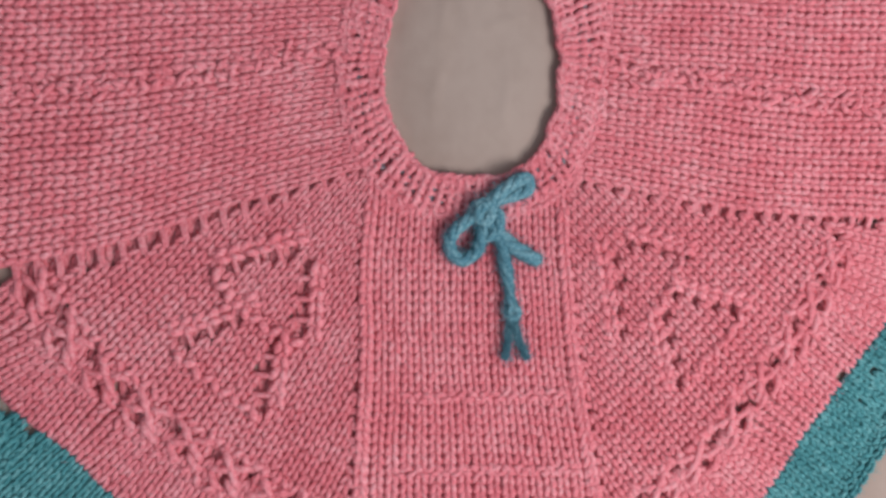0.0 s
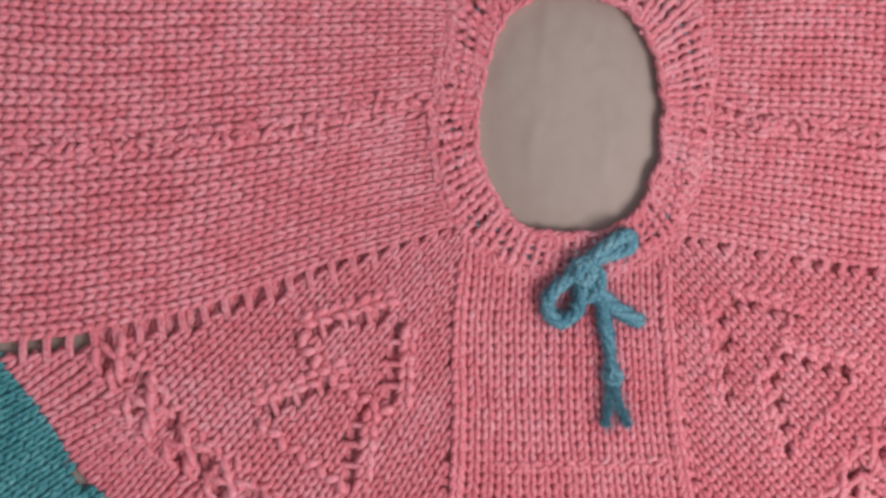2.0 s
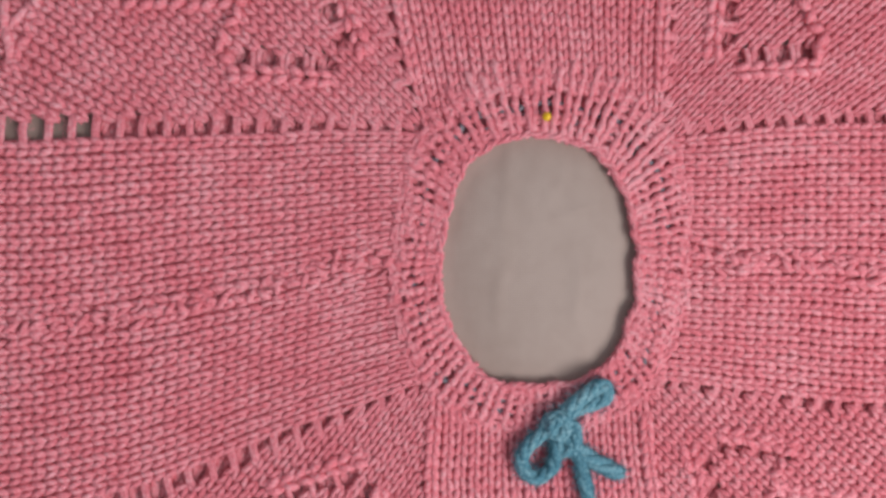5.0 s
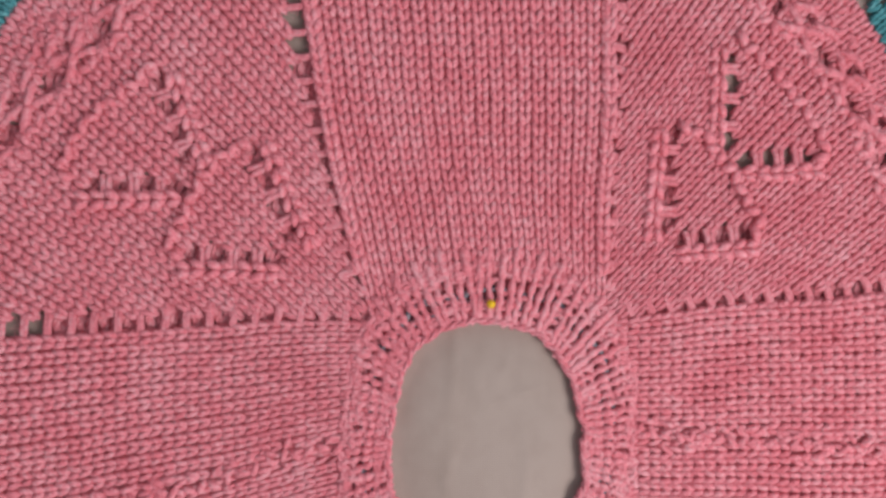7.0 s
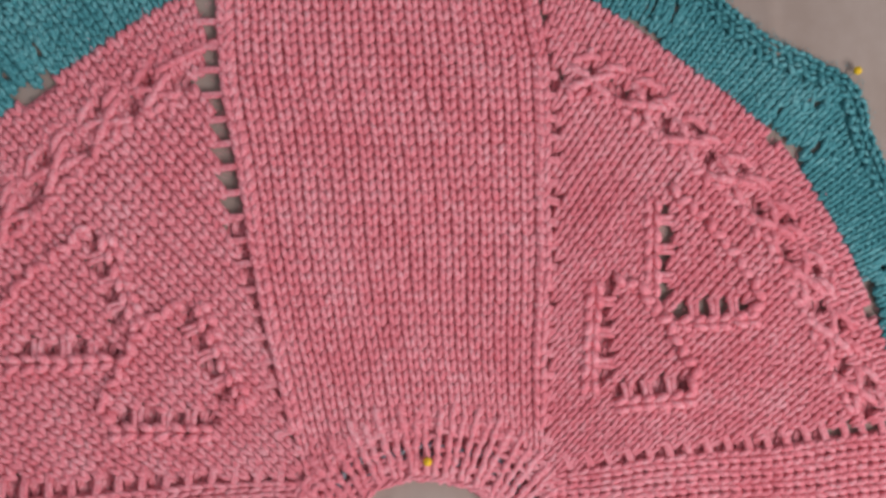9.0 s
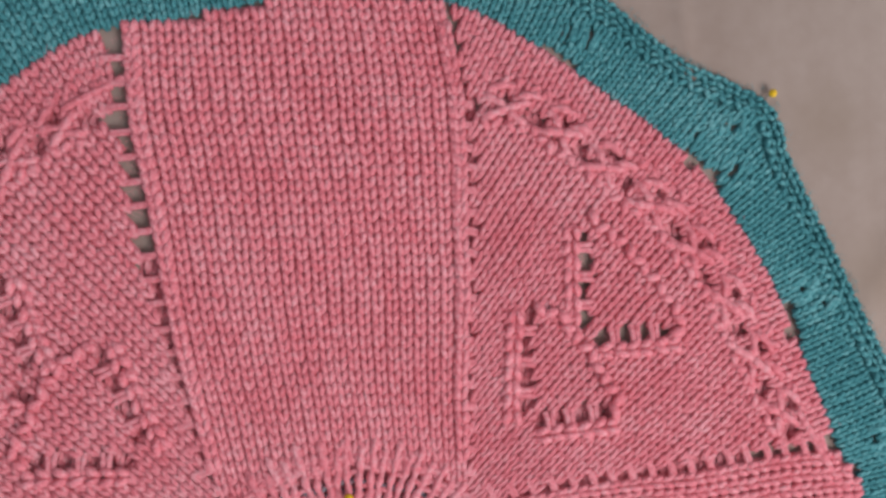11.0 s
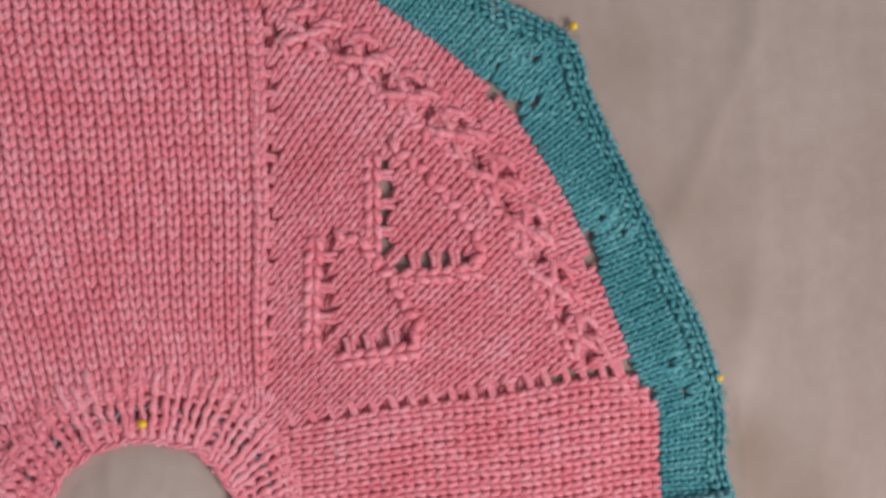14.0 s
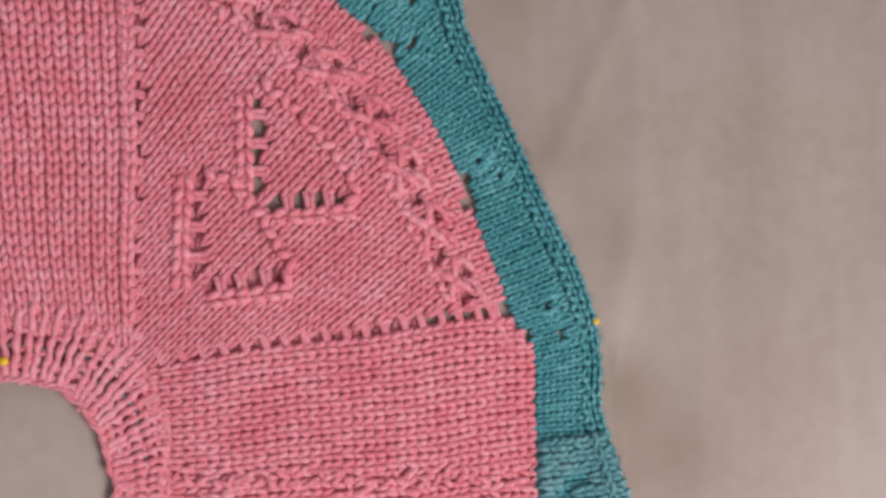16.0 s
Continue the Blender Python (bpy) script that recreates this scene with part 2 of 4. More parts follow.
def template(strands, backing=True):
    V, F, U, L = [], [], [], []
    k = 0
    for i, (v, f, uv) in enumerate(strands):
        V.append(v), F.append(f + k), U.append(uv), L.append(np.full(len(v), i))
        k += len(v)
    if backing:
        q = np.array([(-0.56, -0.12, -0.13), (0.56, -0.12, -0.13), (0.56, 1.12, -0.09), (-0.56, 1.12, -0.09)])
        V.append(q), F.append(np.array([[0, 1, 2, 3]]) + k), U.append(np.zeros((4, 2))), L.append(np.full(4, -1))
    return np.vstack(V), np.vstack(F), np.vstack(U), np.concatenate(L)


T6 = np.linspace(0, 1, RINGS)


def leg(side, spread=0.325, plump=0.218, foot=-0.46, tall=1.58):
    """One leg of a stitch: a plump grain that tucks under its neighbours at both ends."""
    x = side * (0.055 + spread * T6 ** 0.9)
    y = foot + tall * T6
    z = -0.14 + 0.29 * np.sin(np.pi * (0.05 + 0.87 * T6)) ** 0.85
    return strand(np.c_[x, y, z], plump * np.array([0.38, 0.82, 1.10, 1.16, 0.96, 0.42]), 0.98)


def arch(y, sign, lift=0.12, r=0.2):
    x = np.linspace(-0.62, 0.62, RINGS)
    c = np.cos(x / 0.62 * np.pi / 2)
    return strand(np.c_[x, y + sign * 0.30 * c, -0.10 + lift + 0.20 * c], r * np.array([0.7, 0.95, 1.05, 1.05, 0.95, 0.7]))


KNIT = template([leg(-1), leg(1)])
PURL = template([arch(0.16, 1, 0.06, 0.25), arch(0.80, -1, 0.06, 0.25)])
CHAIN = template([leg(-1, 0.42, 0.26, -0.24, 1.22), leg(1, 0.42, 0.26, -0.24, 1.22)], backing=False)
COLUMN = template([leg(-1), leg(1)], backing=False)
GRAIN = template([leg(-1, 0.35, 0.222, -0.31, 1.36), leg(1, 0.35, 0.222, -0.31, 1.36)])
BUMP = template([arch(0.3, 1, 0.25, 0.27)], backing=False)


def mesh_of(name, blocks, mat):
    """One mesh from blocks of (verts, faces, uvs)."""
    V, F, U, M, k = [], [], [], [], 0
    for v, f, uv, *rest in blocks:
        V.append(v), F.append(f + k), U.append(uv)
        M.append(rest[0] if rest else np.zeros(len(f), np.int32))
        k += len(v)
    V, F, U = np.vstack(V), np.vstack(F), np.vstack(U)
    me = bpy.data.meshes.new(name)
    me.vertices.add(len(V))
    me.vertices.foreach_set("co", (V * MM).astype(np.float32).ravel())
    me.loops.add(F.size)
    me.loops.foreach_set("vertex_index", F.astype(np.int32).ravel())
    me.polygons.add(len(F))
    me.polygons.foreach_set("loop_start", np.arange(0, F.size, 4, dtype=np.int32))
    me.update(calc_edges=True)
    me.polygons.foreach_set("use_smooth", np.ones(len(F), bool))
    layer = me.uv_layers.new(name="uv")
    layer.data.foreach_set("uv", U.astype(np.float32).ravel())
    me.materials.append(mat)
    if mat.name in BACKS:
        me.materials.append(BACKS[mat.name])
        me.polygons.foreach_set("material_index", np.concatenate(M).astype(np.int32))
    me.validate()
    return me


def lie(x, y):
    """Height of the fabric: slow swells, and the rim sinking to the sheet."""
    drop = 0.9 * np.clip((np.hypot(x, (y + 42) * 0.95) - 152) / 40, 0, 1)
    return 0.35 * np.sin(x * 0.071 + 1.3) * np.sin(y * 0.083) - drop


def stitches(cells, shape=KNIT, wild=1.0, lift=0.0):
    """Stitches at cells (x, y, across x, across y, along x, along y): the foot of each stitch and its two axes."""
    c = np.asarray(cells, float).reshape(-1, 6)
    n = len(c)
    v, f, uv, who = shape
    legs = who.max() + 1
    wild = wild * 0.75
    pos = np.repeat(v[None], n, 0)
    yarn_part = who >= 0
    # each strand sits a little differently
    for i in range(legs):
        m = who == i
        pos[:, m, 0] += rng.normal(0, 0.028 * wild, (n, 1))
        pos[:, m, 1] += rng.normal(0, 0.045 * wild, (n, 1))
        pos[:, m, 2] += rng.normal(0, 0.030 * wild, (n, 1))
        mid = pos[:, m].mean(1, keepdims=True)
        pos[:, m] = mid + (pos[:, m] - mid) * rng.normal(1, 0.05 * wild, (n, 1, 1))
        lean = rng.normal(0, 0.05 * wild, (n, 1))
        pos[:, m, 0] += lean * (pos[:, m, 1] - mid[..., 1])
    size = np.hypot(c[:, 2], c[:, 3])[:, None]
    out = np.empty_like(pos)
    out[..., 0] = c[:, 0:1] + pos[..., 0] * c[:, 2:3] + pos[..., 1] * c[:, 4:5]
    out[..., 1] = c[:, 1:2] + pos[..., 0] * c[:, 3:4] + pos[..., 1] * c[:, 5:6]
    # rows and columns wander a little
    x, y = c[:, 0:1], c[:, 1:2]
    out[..., 0] += 0.30 * np.sin(y * 0.10 + 1.7 * np.sin(x * 0.045)) + 0.08 * np.sin(y * 0.31 + x * 0.19)
    out[..., 1] += 0.45 * np.sin(x * 0.09 + 1.4 * np.sin(y * 0.05) + 0.8) + 0.10 * np.sin(x * 0.27 - y * 0.16)
    out[..., 2] = pos[..., 2] * np.clip(size, 2.6, 5.5) + lift + lie(c[:, 0:1], c[:, 1:2])
    F = (f[None] + (np.arange(n) * len(v))[:, None, None]).reshape(-1, 4)
    slot = np.tile((who[f[:, 0]] < 0).astype(np.int32), n)
    return out.reshape(-1, 3), F, np.tile(uv, (n, 1)), slot


def tube(line, radius, sides=8, turns_per_mm=0.16, closed=False):
    """A strand along a line of (x, y, z) in millimetres."""
    p = np.array(line, float)
    if closed:
        p = np.vstack([p, p[:1]])
    n = len(p)
    tan = np.gradient(p, axis=0)
    if closed:
        tan[0] = tan[-1] = p[1] - p[-2]
    tan /= np.linalg.norm(tan, axis=1)[:, None] + 1e-9
    a = np.cross(tan, (0, 0, 1))
    a /= np.linalg.norm(a, axis=1)[:, None] + 1e-9
    b = np.cross(a, tan)
    r = np.broadcast_to(np.asarray(radius, float), (n,))
    ang = np.arange(sides) * 2 * np.pi / sides
    v = p[:, None] + r[:, None, None] * (np.cos(ang)[None, :, None] * a[:, None] + np.sin(ang)[None, :, None] * b[:, None])
    s = np.r_[0, np.cumsum(np.linalg.norm(np.diff(p, axis=0), axis=1))] * turns_per_mm
    i, k = np.meshgrid(np.arange(n - 1), np.arange(sides), indexing="ij")
    k2 = (k + 1) % sides
    f = np.stack([i * sides + k, i * sides + k2, (i + 1) * sides + k2, (i + 1) * sides + k], -1).reshape(-1, 4)
    uv = np.stack([np.stack([k / sides, s[i]], -1), np.stack([(k + 1) / sides, s[i]], -1),
                   np.stack([(k + 1) / sides, s[i + 1]], -1), np.stack([k / sides, s[i + 1]], -1)], -2).reshape(-1, 2)
    return v.reshape(-1, 3), f, uv


def plied(line, radius, plies=3, pitch=9.0, closed=False, swell=None):
    """A cord of twisted plies along a line."""
    p = np.array(line, float)
    n = len(p)
    tan = np.gradient(p, axis=0)
    tan /= np.linalg.norm(tan, axis=1)[:, None] + 1e-9
    a = np.cross(tan, (0, 0, 1))
    a /= np.linalg.norm(a, axis=1)[:, None] + 1e-9
    b = np.cross(a, tan)
    s = np.r_[0, np.cumsum(np.linalg.norm(np.diff(p, axis=0), axis=1))]
    if closed:
        total = s[-1] + np.linalg.norm(p[0] - p[-1])
        pitch = total / round(total / pitch)
    w = np.ones(n) if swell is None else np.asarray(swell)
    out = []
    for k in range(plies):
        ph = 2 * np.pi * (s / pitch + k / plies)
        q = p + (radius * 0.52 * w)[:, None] * (np.cos(ph)[:, None] * a + np.sin(ph)[:, None] * b)
        out.append(tube(q, radius * 0.62 * (np.r_[w, w[0]] if closed else w), 7, 0.25, closed))
    return out


def curve_through(points, step=0.7):
    """An open smooth line through points (x, y, z)."""
    p = np.array(points, float)
    p = np.vstack([2 * p[0] - p[1], p, 2 * p[-1] - p[-2]])
    out = []
    for i in range(1, len(p) - 2):
        n = max(3, int(np.linalg.norm(p[i + 1] - p[i]) / step))
        f = np.linspace(0, 1, n, endpoint=False)[:, None]
        a, b, c, d = p[i - 1], p[i], p[i + 1], p[i + 2]
        out.append(0.5 * (2 * b + (c - a) * f + (2 * a - 5 * b + 4 * c - d) * f ** 2 + (3 * b - a - 3 * c + d) * f ** 3))
    return np.vstack(out + [p[-2:-1]])


def part(name, blocks, mat, parent, label=""):
    ob = new(name, mesh_of(name, blocks, mat))
    ob.parent = parent
    tagged(ob, label)
    return ob


# ---- the sheet under the garment ----
def build_sheet():
    n = 460
    # finer in the middle, wide at the rim
    t = np.linspace(-1, 1, n)
    g = np.sign(t) * (0.36 * np.abs(t) + 0.34 * np.abs(t) ** 5)
    X, Y = np.meshgrid(g + 0.08, g)
    z = np.zeros_like(X)
    for x0, y0, a, length, depth, wide in ((0.205, 0.01, 84, 0.20, 0.0009, 0.006), (0.235, -0.03, 96, 0.12, 0.0008, 0.007),
                                          (0.115, 0.165, 102, 0.05, 0.0009, 0.003), (-0.012, -0.028, 95, 0.030, 0.0003, 0.0016),
                                          (0.195, 0.085, 70, 0.07, 0.0008, 0.005), (0.28, 0.12, 80, 0.2, 0.0006, 0.012), (0.008, -0.03, 30, 0.01, 0.0003, 0.001)):
        c, s = math.cos(radians(a)), math.sin(radians(a))
        u, v = (X - x0) * c + (Y - y0) * s, -(X - x0) * s + (Y - y0) * c
        v = v + 0.004 * np.sin(u * 40)
        z += depth * np.exp(-(v / wide) ** 2) * np.exp(-(u / length) ** 4)
    z += 0.0007 * np.sin(X * 19 + 2 * np.sin(Y * 13)) * np.sin(Y * 17 + 1)
    # the cloth puffs up a little in the neck opening, with small folds
    ring = np.hypot(X, (Y + 0.044) * 0.78)
    z += 0.0016 * np.clip((0.029 - ring) / 0.012, 0, 1) ** 0.7
    for x0, y0, a, length, depth, wide in ((-0.004, -0.026, 118, 0.012, 0.0002, 0.0013), (0.004, -0.022, 75, 0.010, 0.00015, 0.0012),
                                          (-0.012, -0.050, 84, 0.016, 0.0003, 0.0014), (0.012, -0.055, 96, 0.014, 0.0003, 0.0016), (0.006, -0.030, 150, 0.005, 0.0002, 0.0008)):
        c, s = math.cos(radians(a)), math.sin(radians(a))
        u, v = (X - x0) * c + (Y - y0) * s, -(X - x0) * s + (Y - y0) * c
        z += depth * np.exp(-((v + 0.0012 * np.sin(u * 210)) / wide) ** 2) * np.exp(-(u / length) ** 4)
    z = np.where((np.hypot(X, Y + 0.035) < 0.202) & (np.hypot(X, Y + 0.043) > 0.052), np.minimum(z, 0.0), z)
    V = np.stack([X, Y, z], -1).reshape(-1, 3) * 1000
    V[:, 2] += SHEET_Z
    i, j = np.meshgrid(np.arange(n - 1), np.arange(n - 1), indexing="ij")
    F = np.stack([i * n + j, i * n + j + 1, (i + 1) * n + j + 1, (i + 1) * n + j], -1).reshape(-1, 4)
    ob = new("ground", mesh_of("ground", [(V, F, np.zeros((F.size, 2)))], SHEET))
    tagged(ob, "beige cotton sheet with faint creases under the garment", "sheet", kind="structure")


build_sheet()

# ---- the knitted garment ----
garment = new("knitted_baby_garment")
tagged(garment, "salmon pink hand-knitted baby yoke with teal trim pinned flat", "garment")


def clipped(cells, margin=1.0, rib=0.0):
    c = np.asarray(cells, float).reshape(-1, 6)
    mid = c[:, :2] + 0.5 * c[:, 4:6]
    return c[(inside_by(mid, PINK_EDGE) > margin) & (outside_rib(mid) > rib)]


def strip_cells(edge_a, edge_b, start, stop, cols, upright):
    """Columns spread evenly between two edges, running along y (upright) or x."""
    rows = int(abs(stop - start) / ROW)
    sgn = 1 if stop > start else -1
    t = start + sgn * ROW * np.arange(rows)
    cells = []
    for i in range(cols):
        u = (i + 0.5) / cols

        def at(w):
            return edge_a(w) * (1 - u) + edge_b(w) * u
        p0, p1 = at(t), at(t + sgn * ROW)
        wide = (edge_b(t) - edge_a(t)) / cols
        z0, step = np.zeros_like(t), np.full_like(t, sgn * ROW)
        if upright:
            cells.append(np.c_[p0, t, wide, z0, p1 - p0, step])
        else:
            cells.append(np.c_[t, p0, z0, wide, step, p1 - p0])
    return np.vstack(cells)


def near_line(cells, f, width):
    mid = cells[:, :2] + 0.5 * cells[:, 4:6]
    return np.abs(mid[:, 1] - f(mid[:, 0])) < width


back = clipped(strip_cells(back_left, back_right, -4, 175, 21, True), 0.5, -1)
part("back_panel", [stitches(back)], PINK, garment)

front = clipped(strip_cells(front_left, front_right, -78, -250, 17, True), 0.5, -1)
front_panel = part("front_panel", [stitches(front)], PINK, garment)

seams = []
for name_label, low, top, seam, a, b, cols in (("stockinette shoulder panel with a seam", right_low, right_top, shoulder_right, 34, 190, 20),
                                               ("stockinette shoulder panel with a seam", left_low, left_top, shoulder_left, -34, -210, 24)):
    cells = clipped(strip_cells(low, top, a, b, cols, False), 0.5, -1)
    s = near_line(cells, seam, 4.3)
    panel = part("shoulder_panel", [stitches(cells[~s]), stitches(cells[s], KNIT, 3.4, 0.1)], PINK, garment)
    x = np.linspace(a + np.sign(a) * 8, 167 if a > 0 else -187, 60)
    seams.append((panel, np.c_[x, seam(x)]))


def walk_line(points, pitch, first=0.5):
    """Even steps along a line of the plan: place and direction."""
    p = np.array(points, float)
    s = np.r_[0, np.cumsum(np.hypot(*np.diff(p, axis=0).T))]
    t = np.arange(pitch * first, s[-1], pitch)
    q = np.c_[np.interp(t, s, p[:, 0]), np.interp(t, s, p[:, 1])]
    e = np.c_[np.interp(t + 0.5, s, p[:, 0]), np.interp(t + 0.5, s, p[:, 1])] - np.c_[np.interp(t - 0.5, s, p[:, 0]), np.interp(t - 0.5, s, p[:, 1])]
    return q, e / (np.hypot(*e.T)[:, None] + 1e-9)


# Corner wedges: the heading of their columns, their two edges, and their two leaves.
# A leaf: the first and last eyelet of its two rows, its ridge, and whether the sheet shows through.
# A ridge: how thick its loops are and how high they lie. The eyes are the large eyelets of the lace.
def gap(x, y, apex, widest):
    """The eyelet gap beside a wedge opens with the distance from the neck."""
    d = np.hypot(x - apex[0], y - apex[1])
    return 0.1 + widest * np.clip((d - 12) / 75, 0, 1)


WEDGES = [
    dict(apex=(38, -5), head=43, eye=3.2, ridge=(1.6, 1.7),
         leaves=[((78, 80), (78, 52), (84, 45.6), (104.5, 47), [(80, 86), (90, 77), (99, 67), (106, 58), (109, 51), (108, 45)], True),
                 ((58.8, 54), (57, 25), (62, 19), (83, 21.5), [(61, 57), (70, 53), (75, 46), (80, 40), (83, 33), (87, 26), (86, 22)], False)],
         eyes=[(44, 123), (64, 118), (79, 107), (93, 95), (109, 81), (120, 65), (129, 47), (138, 27), (146, 11)],
         inside=lambda x, y: np.minimum(x - back_right(y) - gap(x, y, (38, -5), 1.9), y - right_top(x) - gap(x, y, (38, -5), 3.3))),
    dict(apex=(-38, -5), head=137, eye=3.0, ridge=(1.4, 1.15),
         leaves=[((-102, 69), (-94, 46), (-98, 37), (-123, 37), [(-104, 75), (-110, 69), (-119, 62), (-126, 54), (-131, 45), (-131, 38)], False),
                 ((-73.5, 47), (-62.5, 22), (-68, 14), (-93, 15.5), [(-75, 51), (-83, 47), (-88, 41), (-92, 35), (-96, 27), (-100, 20), (-98, 15)], False)],
         eyes=[(-166, 12), (-158, 33), (-148, 52), (-135, 69), (-121, 84), (-106, 100), (-91, 112), (-76, 119.5)],
         inside=lambda x, y: np.minimum(back_left(y) - x - gap(x, y, (-38, -5), 5.4), y - left_top(x) - gap(x, y, (-38, -5), 5.3))),
    dict(apex=(-36, -83), head=235, eye=2.7, ridge=(1.6, 1.7),
         leaves=[((-82, -120), (-60, -113), (-54, -118.5), (-54.5, -140), [(-86, -121), (-79, -130), (-72, -136), (-64, -141), (-55, -145)], False),
                 ((-96, -145), (-75, -136.5), (-65, -146), (-67, -166), [(-97, -149), (-87, -157), (-77, -164), (-69, -170)], False)],
         eyes=[(-145, -122), (-136, -137.5), (-125, -152), (-112, -163), (-98, -174.5), (-83, -184), (-70, -193), (-56, -201), (-43, -207)],
         inside=lambda x, y: np.minimum(front_left(y) - x - gap(x, y, (-36, -83), 1.6) + 1.3, left_low(x) - y - gap(x, y, (-36, -83), 4.9))),
    dict(apex=(36, -81), head=318, eye=2.2, ridge=(1.3, 1.0),
         leaves=[((60, -136), (54, -110), (59, -104), (79, -108), [(83, -104), (78, -112), (76, -120), (71, -128), (64, -135)], False),
                 ((82, -154), (75.5, -131), (79, -122.5), (102, -126), [(106, -123), (103, -130), (98, -138), (90, -147), (84, -156)], False)],
         eyes=[(140, -98), (134, -114), (127, -130), (118, -144), (108, -159), (98, -174), (84, -187), (70, -198)],
         inside=lambda x, y: np.minimum(x - front_right(y) - gap(x, y, (36, -81), 1.4) + 1.3, right_low(x) - y - gap(x, y, (36, -81), 1.7))),
]


def lace_line(eyes):
    """The line through a wedge's lace eyelets: its points, their depth from the pink edge, and how many eyelets are passed."""
    p = curve_through(np.c_[np.array(eyes, float), np.zeros(len(eyes))], 1.5)[:, :2]
    d0, d1 = p[0] - p[3], p[-1] - p[-4]
    p = np.vstack([p[0] + d0 * 5, p[0] + d0 * 2, p, p[-1] + d1 * 2, p[-1] + d1 * 5])
    near = ((p[:, None] - np.array(eyes, float)[None]) ** 2).sum(-1).argmin(0)
    return p, inside_by(p, PINK_EDGE), np.interp(np.arange(len(p)), near, np.arange(len(eyes)))


def past_lace(p, deep, line, line_deep):
    """How far points lie on the neck's side of the lace line."""
    return deep - line_deep[((p[:, None] - line[None]) ** 2).sum(-1).argmin(1)]


def behind(points, wide=6.5, depth=-1.75):
    """Yarn loops added below small eyelets: their dark red stands in for bounced light."""
    p = np.asarray(points, float).reshape(-1, 2)
    one, nil = np.ones(len(p)), np.zeros(len(p))
    v, f, uv, slot = stitches(np.c_[p - (0, 0.46 * wide), wide * one, nil, nil, 0.92 * wide * one], KNIT, 1.5)
    v[:, 2] = depth + 0.12 * v[:, 2]
    return v, f, uv, slot


def eyelet_points(first, last, count=4):
    first, last = np.array(first, float), np.array(last, float)
    return [first + (last - first) * k / (count - 1) for k in range(count)]


def chain(points, pitch, wide, lift, shape=CHAIN, wild=1.0):
    q, e = walk_line(points, pitch)
    return stitches(np.c_[q, e[:, 1] * wide, -e[:, 0] * wide, e * pitch], shape, wild, lift)


def knots(line, pitch, radius, lift, span=2.0, tilt=0.55, wild=1.0):
    """A ridge of purl bumps: short plump loops that lean to either side of a line by turns."""
    q, e = walk_line(line, pitch)
    out = []
    for k in range(len(q)):
        a = math.atan2(e[k, 1], e[k, 0]) + tilt * (1 if k % 2 else -1) + rng.normal(0, 0.18 * wild)
        d = np.array([math.cos(a), math.sin(a)]) * span * rng.uniform(0.88, 1.15)
        c = q[k] + rng.normal(0, 0.25 * wild, 2)
        z = lift + float(lie(*c)) + rng.normal(0, 0.15 * wild)
        p = curve_through([[*(c - d), z - 0.9], [*(c - d * 0.4), z + 0.25], [*(c + d * 0.4), z + 0.25], [*(c + d), z - 0.9]], 0.8)
        t = np.linspace(0, 1, len(p))
        out.append(tube(p, radius * (0.6 + 0.42 * np.sin(np.pi * t)), 7, 0.3))
    return out


def loop_strand(points, radius):
    """A slack strand of yarn that lies over the fabric."""
    p = curve_through([[x, y, z + float(lie(x, y))] for x, y, z in points], 0.9)
    t = np.linspace(0, 1, len(p))
    return tube(p, radius * (0.62 + 0.4 * np.sin(np.pi * t)) * (1 + 0.2 * np.sin(np.arange(len(p)) * 1.6 + points[0][0])), 7, 0.28)


for panel, line in seams:
    shift = line + (0, 3.6)
    part("shoulder_seam", knots(line, 4.3, 1.15, 0.75, 2.3, 0.75, 1.6) + knots(shift[::2], 6.2, 1.0, 0.5, 2.2, 0.6, 2.0), PINK, panel)

for x0, x1, y0, y1 in ((-20, 38, -162.5, -159.5), (-22, 44, -189, -186.5)):
    x = np.linspace(x0, x1, 20)
    line = np.c_[x, np.linspace(y0, y1, 20)]
    part("purl_ridge", knots(line + (0, 0.9), 4.0, 1.1, 0.75, 2.1, 0.3) + knots(line + (2, -0.9), 4.0, 1.1, 0.7, 2.1, 0.3), PINK, front_panel)


